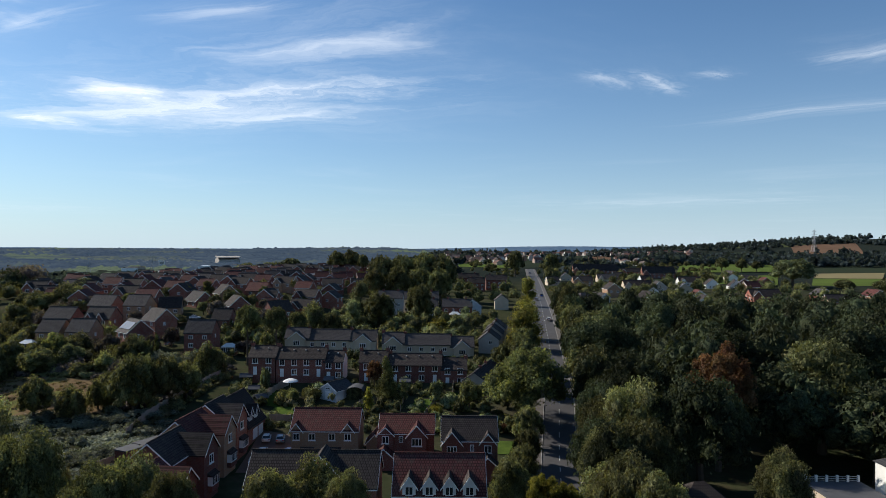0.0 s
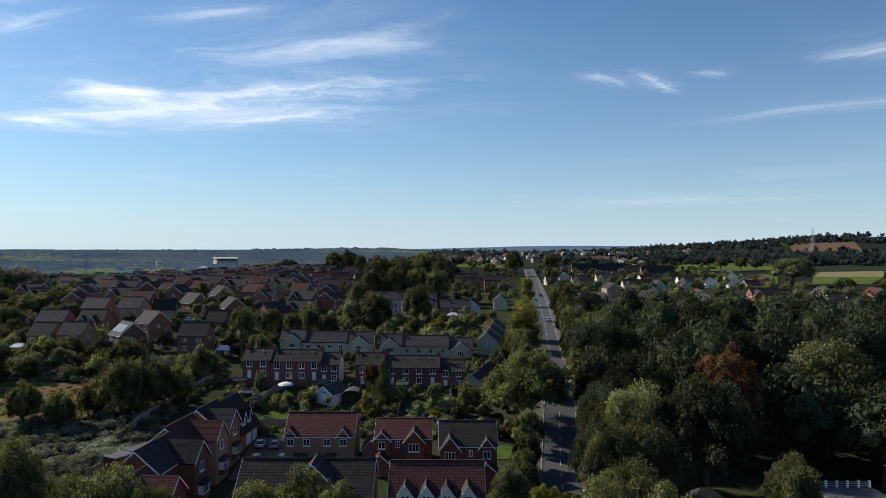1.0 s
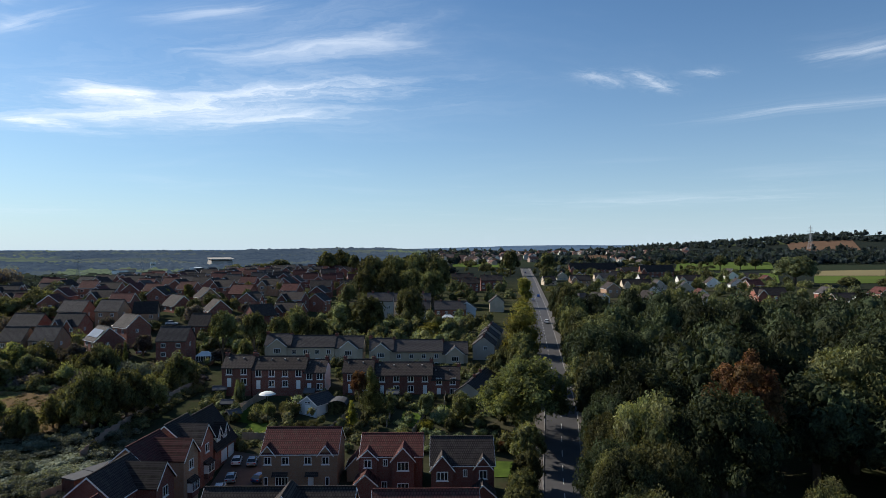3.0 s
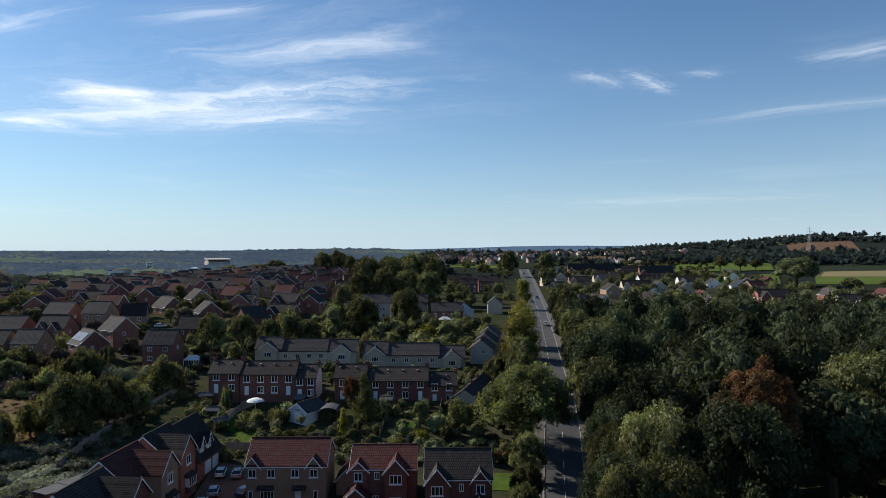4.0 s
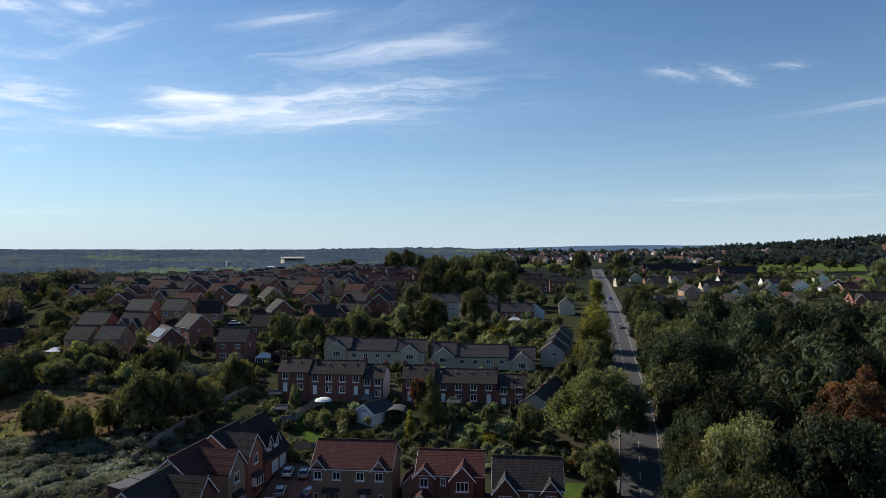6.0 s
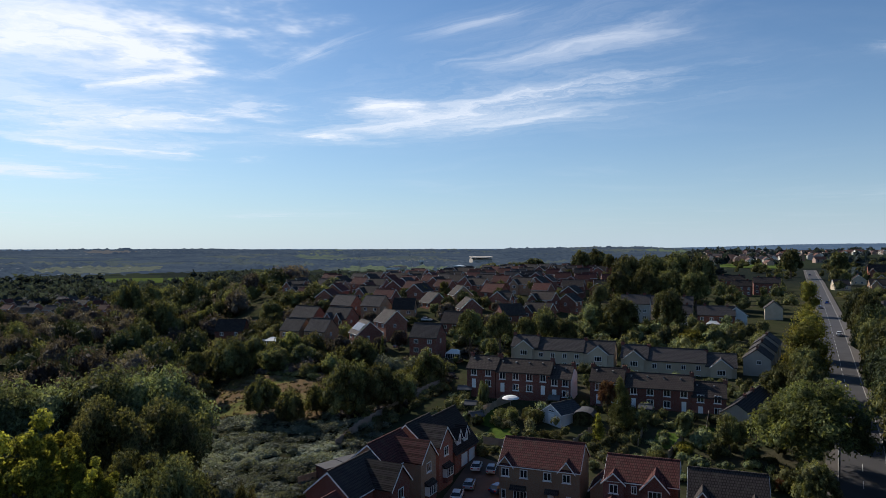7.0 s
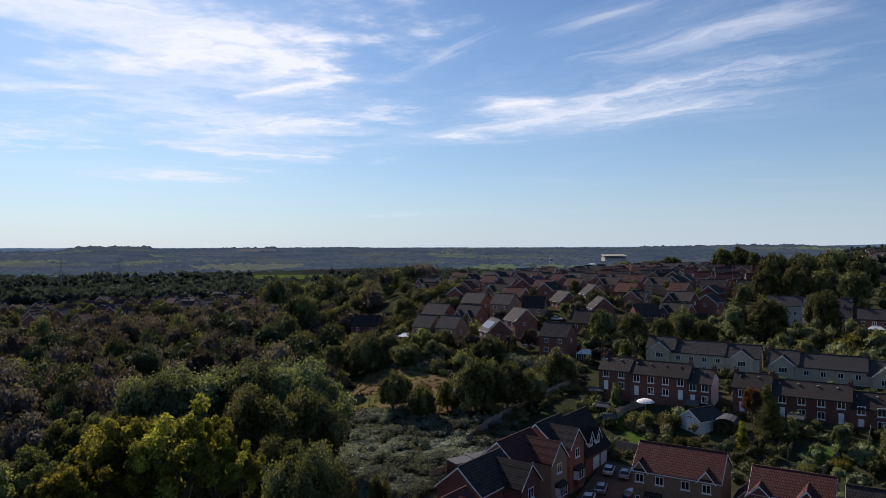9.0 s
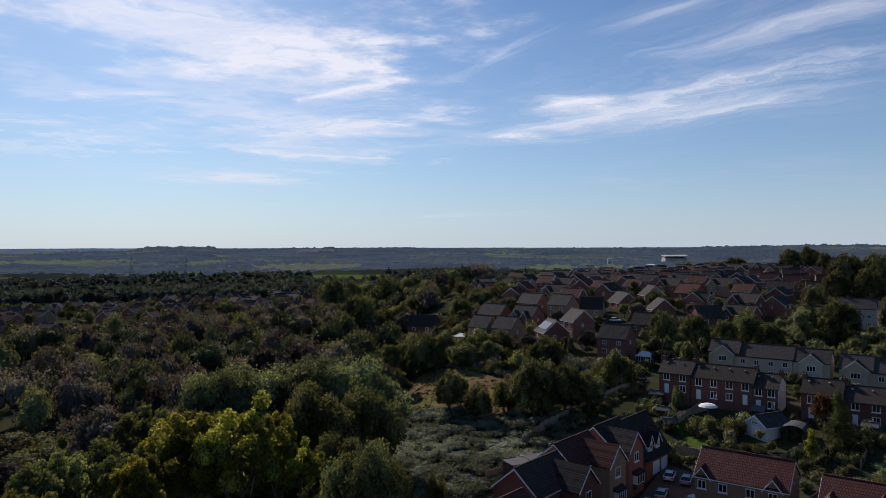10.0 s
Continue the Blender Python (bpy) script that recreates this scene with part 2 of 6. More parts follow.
M["kerb"] = material("concrete_kerb", blotchy((0.3, 0.29, 0.27), (0.22, 0.21, 0.2), 0.7, 6), 0.9, 0.2)
M["line"] = material("white_road_paint", blotchy((0.6, 0.6, 0.57), (0.4, 0.4, 0.38), 2, 12), 0.7, 0.3)
M["pasture"] = material("pasture_grass", blotchy((0.10, 0.135, 0.035), (0.072, 0.10, 0.028), 0.02, 0.4), 1.0, 0.0)
M["stubble"] = material("straw_stubble", blotchy((0.26, 0.22, 0.12), (0.2, 0.17, 0.09), 0.02, 0.4), 1.0, 0.0)
M["plough"] = material("ploughed_earth", blotchy((0.14, 0.09, 0.06), (0.11, 0.07, 0.048), 0.02, 0.4), 1.0, 0.0)


def rough_paint(n, co):
    c = n.ramp(n.noise(co, 0.11, 5.0, 0.6, 0.3), ((0.33, (0.10, 0.115, 0.035)), (0.43, (0.17, 0.155, 0.05)), (0.5, (0.19, 0.125, 0.07)), (0.68, (0.14, 0.09, 0.055))))
    return n.mix(n.math("MULTIPLY", n.noise(co, 1.6, 5.0, 0.65), 0.55), c, (0.08, 0.075, 0.04))


M["rough"] = material("dry_meadow_grass", rough_paint, 1.0, 0.0)
M["silver"] = material("silver_car_paint", (0.5, 0.5, 0.52), 0.25, 0.5, metal=0.5)
M["navy"] = material("navy_car_paint", (0.03, 0.05, 0.12), 0.2, 0.5)
M["car_blue"] = material("blue_car_paint", (0.03, 0.12, 0.42), 0.2, 0.5)
M["car_white"] = material("white_car_paint", (0.75, 0.75, 0.75), 0.2, 0.5)
M["rubber"] = material("tyre_rubber", (0.02, 0.02, 0.02), 0.8, 0.3)
M["lamp_glass"] = material("headlight_glass", (0.6, 0.6, 0.62), 0.1, 0.6)
M["red_glass"] = material("rear_light_red", (0.35, 0.02, 0.02), 0.2, 0.5)
M["steel"] = material("galvanised_steel", blotchy((0.34, 0.35, 0.36), (0.26, 0.27, 0.28)), 0.5, 0.5, metal=0.6)
M["blue_wall"] = material("pale_blue_paint", blotchy((0.52, 0.55, 0.57), (0.45, 0.48, 0.50), 0.5, 5), 0.85, 0.25)
M["canvas"] = material("white_canvas", blotchy((0.78, 0.77, 0.74), (0.7, 0.69, 0.66), 1.5, 9), 0.9, 0.2)
M["felt"] = material("grey_roofing_felt", blotchy((0.10, 0.10, 0.105), (0.075, 0.075, 0.08), 0.6, 6), 0.9, 0.2)
M["lawn"] = material("mown_lawn", blotchy((0.085, 0.125, 0.024), (0.045, 0.07, 0.018), 0.5, 7), 1.0, 0.0)
LEAVES = {
    "oak": ((0.082, 0.092, 0.043), (0.147, 0.145, 0.058), (0.110, 0.111, 0.053), 0.22),
    "wood": ((0.035, 0.049, 0.027), (0.065, 0.075, 0.036), (0.049, 0.057, 0.033), 0.18),
    "lime": ((0.180, 0.191, 0.043), (0.270, 0.257, 0.056), (0.135, 0.147, 0.043), 0.45),
    "sunny": ((0.101, 0.121, 0.052), (0.158, 0.167, 0.070), (0.077, 0.091, 0.047), 0.40),
    "golden": ((0.164, 0.175, 0.041), (0.235, 0.220, 0.052), (0.125, 0.137, 0.041), 0.40),
    "willow": ((0.121, 0.146, 0.078), (0.177, 0.194, 0.104), (0.095, 0.119, 0.067), 0.32),
    "copper": ((0.160, 0.068, 0.040), (0.130, 0.075, 0.042), (0.085, 0.068, 0.036), 0.30),
    "conifer": ((0.076, 0.095, 0.035), (0.132, 0.137, 0.049), (0.094, 0.100, 0.039), 0.22),
    "hedge": ((0.112, 0.130, 0.058), (0.177, 0.178, 0.075), (0.136, 0.122, 0.078), 0.30),
    "slope": ((0.081, 0.075, 0.073), (0.127, 0.110, 0.095), (0.101, 0.079, 0.088), 0.28),
    "bramble": ((0.118, 0.137, 0.109), (0.188, 0.200, 0.161), (0.112, 0.123, 0.091), 0.25),
    "straw": ((0.150, 0.115, 0.055), (0.210, 0.160, 0.075), (0.120, 0.125, 0.045), 0.30),
    # far trees: valley haze is painted into the leaf colour as extra blue
    "hazy_leaf": ((0.045, 0.061, 0.071), (0.058, 0.074, 0.077), (0.050, 0.063, 0.071), 0.30),
}
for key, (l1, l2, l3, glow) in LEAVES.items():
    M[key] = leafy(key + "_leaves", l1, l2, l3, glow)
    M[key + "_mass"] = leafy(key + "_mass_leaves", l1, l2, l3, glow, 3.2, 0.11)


def smooth(a, b, v):
    t = np.clip((np.asarray(v, float) - a) / (b - a), 0, 1)
    return t * t * (3 - 2 * t)


def height(x, y):
    """The lie of the land: gardens that step up to the terraces, an estate on a shelf, a valley beyond and hills round it."""
    x, y = np.asarray(x, float), np.asarray(y, float)
    v = y - 24
    r = np.hypot(x, v)
    phi = np.degrees(np.arctan2(-x, v))
    far = smooth(420, 700, r)
    q = v * (1 - far) + r * far
    z = np.interp(q, (-400, 0, 75, 105, 116, 138, 150, 185, 225, 270, 310, 630, 900, 1300, 1800, 5000),
                  (-10, -8, -6.8, -6.4, -5.8, -2, -0.4, 1.0, 3.5, 5.5, 6.5, 10, 16, 24, 22, 0))
    z = z + 4.0 * smooth(-75, -115, x) * smooth(225, 262, y) * (1 - smooth(520, 700, r))
    z = z + 1.5 * smooth(-75, -110, x) * smooth(190, 205, y)
    estate = np.interp(r, (0, 450, 600, 800, 1300, 2000, 3000, 5000), (4, 4, -2, -10, -21, -20, -16, -16))
    edge = 640 - 9 * np.clip(phi - 8, 0, 32)
    f = smooth(4, 13, phi) * smooth(0, 1, (r - edge + 10) / 190)
    z = z * (1 - f) + estate * f
    left = np.interp(r, (0, 60, 450, 650, 1000, 1500, 2300, 3200, 4300, 5000), (-9, -9, -9, -14, -22, -24, -18, -12, -12, -12))
    f = smooth(39, 49, phi) * smooth(50, 90, r)
    z = z * (1 - f) + left * f
    hill = np.interp(phi, (-50, -28, -24, -20, -16, -10, -4), (50, 47, 42, 32, 22, 9, 0)) * smooth(1250, 2000, r)
    return z + hill


def H(x, y):
    return float(height(x, y))


def link_mesh(name, verts, faces, mat, smooth_faces=False):
    me = bpy.data.meshes.new(name)
    me.from_pydata(verts, [], faces)
    if smooth_faces:
        me.polygons.foreach_set("use_smooth", [True] * len(me.polygons))
    me.materials.append(mat)
    return me


def part(name, data, mat, parent, label="", m=None):
    """Links a bmesh or a mesh as one object under a thing or a part."""
    if isinstance(data, bmesh.types.BMesh):
        me = bpy.data.meshes.new(name)
        bmesh.ops.recalc_face_normals(data, faces=data.faces[:])
        data.to_mesh(me)
        data.free()
        me.materials.append(mat)
        data = me
    ob = new(name, data)
    ob.parent = parent
    if m is not None:
        ob.matrix_local = m
    if label:
        ob["label"] = label
    return ob


def box(bm, x0, x1, y0, y1, z0, z1):
    v = [bm.verts.new(c) for c in ((x0, y0, z0), (x1, y0, z0), (x1, y1, z0), (x0, y1, z0),
                                   (x0, y0, z1), (x1, y0, z1), (x1, y1, z1), (x0, y1, z1))]
    for f in ((3, 2, 1, 0), (4, 5, 6, 7), (0, 1, 5, 4), (1, 2, 6, 5), (2, 3, 7, 6), (3, 0, 4, 7)):
        bm.faces.new([v[i] for i in f])
    return v


def prism(bm, ring, axis_a, axis_b):
    """A closed prism between two copies of a ring: each given as a function of the ring's points."""
    a = [bm.verts.new(axis_a(p)) for p in ring]
    b = [bm.verts.new(axis_b(p)) for p in ring]
    bm.faces.new(a[::-1])
    bm.faces.new(b)
    for i in range(len(ring)):
        j = (i + 1) % len(ring)
        bm.faces.new((a[i], a[j], b[j], b[i]))


def extrude_x(bm, ring, x0, x1):
    prism(bm, ring, lambda p: (x0, p[0], p[1]), lambda p: (x1, p[0], p[1]))


def extrude_y(bm, ring, y0, y1):
    prism(bm, ring, lambda p: (p[0], y0, p[1]), lambda p: (p[0], y1, p[1]))


# ---- ground ----
def build_ground():
    az = np.concatenate((np.arange(-42, 84, 0.4), np.arange(84, 318, 6)))
    rr = [0.0]
    while rr[-1] < 4900:
        rr.append(rr[-1] * 1.033 + 1.5)
    rr = np.array(rr[1:])
    A, R = np.meshgrid(np.radians(az), rr)
    x, y = -np.sin(A) * R, 24 + np.cos(A) * R
    z = height(x, y)
    na, nr = len(az), len(rr)
    verts = [(0, 24, H(0, 24))] + list(zip(x.ravel().tolist(), y.ravel().tolist(), z.ravel().tolist()))
    faces = [(0, 1 + (j + 1) % na, 1 + j) for j in range(na)]
    for i in range(nr - 1):
        for j in range(na):
            k = (j + 1) % na
            faces.append((1 + i * na + j, 1 + i * na + k, 1 + (i + 1) * na + k, 1 + (i + 1) * na + j))

    def paint(n, co):
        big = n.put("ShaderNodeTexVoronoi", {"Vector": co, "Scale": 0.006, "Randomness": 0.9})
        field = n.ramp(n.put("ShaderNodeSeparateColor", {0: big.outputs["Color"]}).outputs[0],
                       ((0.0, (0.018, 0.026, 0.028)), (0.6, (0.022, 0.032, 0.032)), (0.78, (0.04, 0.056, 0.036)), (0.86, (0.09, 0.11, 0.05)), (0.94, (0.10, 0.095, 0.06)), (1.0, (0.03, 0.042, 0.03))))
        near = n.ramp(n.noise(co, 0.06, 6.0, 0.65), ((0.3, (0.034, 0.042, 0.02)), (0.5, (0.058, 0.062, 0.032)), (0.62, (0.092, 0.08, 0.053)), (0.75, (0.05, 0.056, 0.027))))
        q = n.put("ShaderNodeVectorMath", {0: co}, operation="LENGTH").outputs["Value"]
        # haze is painted in: fields turn dark and bluish with distance
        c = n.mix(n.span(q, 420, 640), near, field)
        c = n.mix(n.math("MULTIPLY", n.noise(co, 1.3, 4.0), 0.7), c, (0.016, 0.021, 0.011))
        return n.mix(n.span(n.noise(co, 0.35, 5.0, 0.7), 0.5, 0.62, 0.0, 0.6), c, (0.05, 0.04, 0.026))
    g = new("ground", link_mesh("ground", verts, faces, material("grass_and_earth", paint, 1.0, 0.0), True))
    tagged(g, "rolling land of rough grass, gardens and far fields", "ground", kind="structure")


build_ground()


def build_backdrop(name, r0, deep, rows, az0, az1, step, profile, seed, dark, pale, lit, canopy=0.0):
    """A range of hills, blue haze painted in: woods, fields and hedges up to an uneven tree line."""
    verts, faces = [], []
    az = np.arange(az0, az1, step)
    for i, a in enumerate(az):
        s, c = -math.sin(radians(a)), math.cos(radians(a))
        rough = 3.0 * noise.noise((a * 0.09, seed, 0)) + 2.0 * noise.noise((a * 0.4, seed + 5, 0)) + 1.3 * noise.noise((a * 2.6, seed, 4)) + 0.9 * noise.noise((a * 7.0, seed, 2))
        for k in range(rows):
            f = (k / (rows - 1)) ** 1.3
            r = r0 + deep * f
            x, y = s * r, c * r
            z = profile(a, r) + rough * f
            if canopy:
                z += math.sin(math.pi * min(1, f * 1.2)) * (7 * noise.noise((x * 0.0016, y * 0.0016, seed)) + 4 * noise.noise((x * 0.006, y * 0.006, seed)))
                wood = float(smooth(-0.12, 0.05, noise.noise((x * 0.0024, y * 0.0024, seed + 2))))
                z += canopy * (0.25 + wood) * (noise.noise((x * 0.03, y * 0.03, 1.0)) + 0.8 * noise.noise((x * 0.075, y * 0.075, 2.0)))
            verts.append((x, 24 + y, z))
        if i:
            for k in range(rows - 1):
                p, q = rows * (i - 1) + k, rows * i + k
                faces.append((p, q, q + 1, p + 1))
    m = bpy.data.materials.new("hazy_hills")
    m.use_nodes = True
    m.node_tree.nodes.clear()
    n = Nodes(m.node_tree)
    co = n.put("ShaderNodeTexCoord").outputs["Object"]
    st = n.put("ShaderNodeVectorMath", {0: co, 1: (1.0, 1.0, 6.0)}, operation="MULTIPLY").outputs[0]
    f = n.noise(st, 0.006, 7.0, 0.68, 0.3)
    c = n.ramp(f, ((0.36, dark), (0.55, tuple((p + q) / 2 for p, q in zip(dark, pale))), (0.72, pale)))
    if canopy:
        cell = n.put("ShaderNodeTexVoronoi", {"Vector": co, "Scale": 0.0048, "Randomness": 0.85})
        kind = n.put("ShaderNodeSeparateColor", {0: cell.outputs["Color"]})
        open_land = n.math("MULTIPLY", n.span(kind.outputs[0], 0.70, 0.72), n.span(n.noise(co, 0.0015, 2.0), 0.42, 0.50))
        c = n.mix(n.math("MULTIPLY", open_land, 0.8), c, n.ramp(kind.outputs[1], ((0.0, (0.07, 0.09, 0.09)), (0.5, (0.095, 0.11, 0.10)), (0.8, (0.12, 0.15, 0.085)), (1.0, (0.12, 0.115, 0.115)))))
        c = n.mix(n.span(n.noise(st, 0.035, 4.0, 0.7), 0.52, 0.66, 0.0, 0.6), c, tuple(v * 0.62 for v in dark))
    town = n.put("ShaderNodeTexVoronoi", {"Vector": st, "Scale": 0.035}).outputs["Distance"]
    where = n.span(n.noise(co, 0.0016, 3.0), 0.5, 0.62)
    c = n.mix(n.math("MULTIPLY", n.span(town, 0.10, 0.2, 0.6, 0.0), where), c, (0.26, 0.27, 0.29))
    # the hills glow: distance haze is put into their colour as emission
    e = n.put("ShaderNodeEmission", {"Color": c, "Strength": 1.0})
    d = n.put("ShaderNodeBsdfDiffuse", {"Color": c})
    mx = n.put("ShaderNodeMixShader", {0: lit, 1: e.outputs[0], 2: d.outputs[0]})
    n.tree.links.new(mx.outputs[0], n.put("ShaderNodeOutputMaterial").inputs[0])
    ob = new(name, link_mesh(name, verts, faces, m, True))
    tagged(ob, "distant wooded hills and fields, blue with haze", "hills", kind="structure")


SKYLINE = ((-60, -10, 4, 9, 13, 18, 22, 38, 46, 52, 59.4, 59.9, 64.6, 65.9, 74, 112), (18, 20, 25, 45, 46, 37, 31, 33, 39, 34, 30, 43, 45, 22, 14, 14))
def valley_side(a, r):
    return float(np.interp(r, (1450, 2000, 2700, 3900), (-29, -17, -3, np.interp(a, *SKYLINE))))


def far_ridge(a, r):
    top = 35 + 9 * math.exp(-((a + 2) / 9) ** 2) + 22 * float(smooth(10, -8, a)) + 3 * math.exp(-((a - 66) / 14) ** 2)
    return -30 + (top + 30) * ((r - 4300) / 480) ** 0.8


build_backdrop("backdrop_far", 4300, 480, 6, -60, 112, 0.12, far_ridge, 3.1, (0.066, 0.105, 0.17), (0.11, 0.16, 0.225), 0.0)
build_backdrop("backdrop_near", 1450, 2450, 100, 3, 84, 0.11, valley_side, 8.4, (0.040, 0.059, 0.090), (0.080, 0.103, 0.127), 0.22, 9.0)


# ---- road ----
def road_x(y):
    return float(np.interp(y, (-200, 60, 135, 165, 225, 340, 580, 760, 1000), (-4, 6.5, 11.0, 13.3, 15.0, 18.5, 25.5, 29, 30)))


def ribbon(name, label, category, mat, lo, hi, y0, y1, lift, step=4.0, thick=0.0):
    ys = np.arange(y0, y1 + step, step)
    verts, faces = [], []
    for i, y in enumerate(ys):
        x = road_x(y)
        for o in (lo, hi):
            verts.append((x + o, y, H(x, y) + lift))
        for o in (hi, lo):
            verts.append((x + o, y, H(x, y) + lift - thick - 0.6))
        if i:
            a, b = 4 * i - 4, 4 * i
            for k in range(4):
                faces.append((a + k, a + (k + 1) % 4, b + (k + 1) % 4, b + k))
    ob = new(name, link_mesh(name, verts, faces, mat))
    return tagged(ob, label, category, kind="structure")


ribbon("road", "two-lane road of worn grey asphalt", "road", M["asphalt"], -3.4, 3.4, -60, 770, 0.30)
ribbon("pavement_1", "asphalt footway along the road", "pavement", M["paving"], 3.55, 5.6, -60, 770, 0.42)
ribbon("pavement_2", "asphalt footway along the road", "pavement", M["paving"], -5.4, -3.55, -60, 770, 0.42)
ribbon("kerb_1", "concrete kerb", "kerb", M["kerb"], 3.4, 3.55, -60, 770, 0.43)
ribbon("kerb_2", "concrete kerb", "kerb", M["kerb"], -3.55, -3.4, -60, 770, 0.43)


# ---- windows and houses ----
CACHE = {}


def window_meshes(w, h, lights):
    key = (round(w, 2), round(h, 2), lights)
    if key not in CACHE:
        bm = bmesh.new()
        t = 0.11
        xs = [-w / 2, -w / 2 + t]
        for k in range(1, lights):
            c = -w / 2 + w * k / lights
            xs += [c - 0.05, c + 0.05]
        xs += [w / 2 - t, w / 2]
        zs = [0, t, h - t, h]
        solid = {(a, b) for a in range(len(xs) - 1) for b in range(3) if b != 1 or a % 2 == 0}
        lattice(bm, xs, zs, solid, -0.07, 0.03)
        me = bpy.data.meshes.new("frame")
        bm.to_mesh(me)
        bm.free()
        me.materials.append(M["white"])
        bm = bmesh.new()
        box(bm, -w / 2 + t, w / 2 - t, -0.02, 0.02, t, h - t)
        mg = bpy.data.meshes.new("pane")
        bm.to_mesh(mg)
        bm.free()
        mg.materials.append(M["glass"])
        CACHE[key] = (me, mg)
    return CACHE[key]


def lattice(bm, xs, zs, solid, y0, y1):
    """A flat frame with holes, in one piece: the solid cells of a grid, between two depths."""
    vs = {}

    def v(a, b, y):
        if (a, b, y) not in vs:
            vs[a, b, y] = bm.verts.new((xs[a], y, zs[b]))
        return vs[a, b, y]
    for a, b in solid:
        bm.faces.new((v(a, b, y0), v(a + 1, b, y0), v(a + 1, b + 1, y0), v(a, b + 1, y0)))
        bm.faces.new((v(a, b + 1, y1), v(a + 1, b + 1, y1), v(a + 1, b, y1), v(a, b, y1)))
        for da, db, p, q in ((-1, 0, (a, b + 1), (a, b)), (1, 0, (a + 1, b), (a + 1, b + 1)), (0, -1, (a, b), (a + 1, b)), (0, 1, (a + 1, b + 1), (a, b + 1))):
            if (a + da, b + db) not in solid:
                bm.faces.new((v(*p, y0), v(*p, y1), v(*q, y1), v(*q, y0)))


SIDES = {"front": 0, "right": 90, "back": 180, "left": -90}


def window(parent, side, u, z, w, h, off, lights=2, name="window", sill=False):
    """A window on one side of a house: u along the wall, z of its sill, off from the middle of the house to the wall."""
    fr, pn = window_meshes(w, h, lights)
    m = pose(0, 0, 0, 0, 0, SIDES[side]) @ pose(u, -off, z)
    f = part(name, fr, None, parent, m=m)
    part("pane", pn, None, f)
    if sill:
        key = ("sill", round(w, 2))
        if key not in CACHE:
            bm = bmesh.new()
            box(bm, -w / 2 - 0.12, w / 2 + 0.12, -0.16, 0.02, -0.14, -0.004)
            me = bpy.data.meshes.new("sill")
            bm.to_mesh(me)
            bm.free()
            me.materials.append(M["white"])
            CACHE[key] = me
        part("sill", CACHE[key], None, f)
    return f


def roof_slabs(bm, x0, x1, half, eave, ridge, over=0.35, t=0.16):
    """Both slopes of a pitched roof along x, one folded slab."""
    k = (ridge - eave) / half
    e = eave - over * k
    ring = [(-half - over, e), (0, ridge), (half + over, e), (half + over, e + t), (0, ridge + t * 1.25), (-half - over, e + t)]
    extrude_x(bm, ring, x0, x1)


def barge(bm, x, half, eave, ridge, over, sx):
    """White boards up a gable, just under the tiles."""
    k = (ridge - eave) / half
    e = eave - over * k
    ring = [(-half - over, e + 0.14), (0, ridge + 0.14), (half + over, e + 0.14), (half + over, e - 0.1), (0, ridge - 0.13), (-half - over, e - 0.1)]
    extrude_x(bm, ring, min(x, x + sx * 0.05), max(x, x + sx * 0.05))


def cross_gable(root, xc, w, eave, apex, y_front, y_back, wall, roofm, base=None, boards=True, side=0):
    """A gable that looks out to the front (or, turned by side degrees, elsewhere)."""
    turn = pose(0, 0, 0, 0, 0, side)
    half = w / 2
    b = eave - 0.4 if base is None else base
    bm = bmesh.new()
    extrude_y(bm, [(xc - half, b), (xc + half, b), (xc + half, eave), (xc, apex), (xc - half, eave)], y_front, y_back)
    part("gable_wall", bm, wall, root, m=turn)
    over, t = 0.3, 0.15
    k = (apex - eave) / half
    e = eave - over * k
    bm = bmesh.new()
    extrude_y(bm, [(xc - half - over, e), (xc, apex), (xc + half + over, e), (xc + half + over, e + t), (xc, apex + t * 1.3), (xc - half - over, e + t)], y_front - 0.3, y_back)
    part("gable_roof", bm, roofm, root, m=turn)
    if boards:
        bm = bmesh.new()
        extrude_y(bm, [(xc - half - over - 0.03, e + 0.12), (xc, apex + 0.14), (xc + half + over + 0.03, e + 0.12),
                       (xc + half + over + 0.03, e - 0.12), (xc, apex - 0.12), (xc - half - over - 0.03, e - 0.12)], y_front - 0.36, y_front - 0.303)
        part("bargeboard", bm, M["white"], root, m=turn)


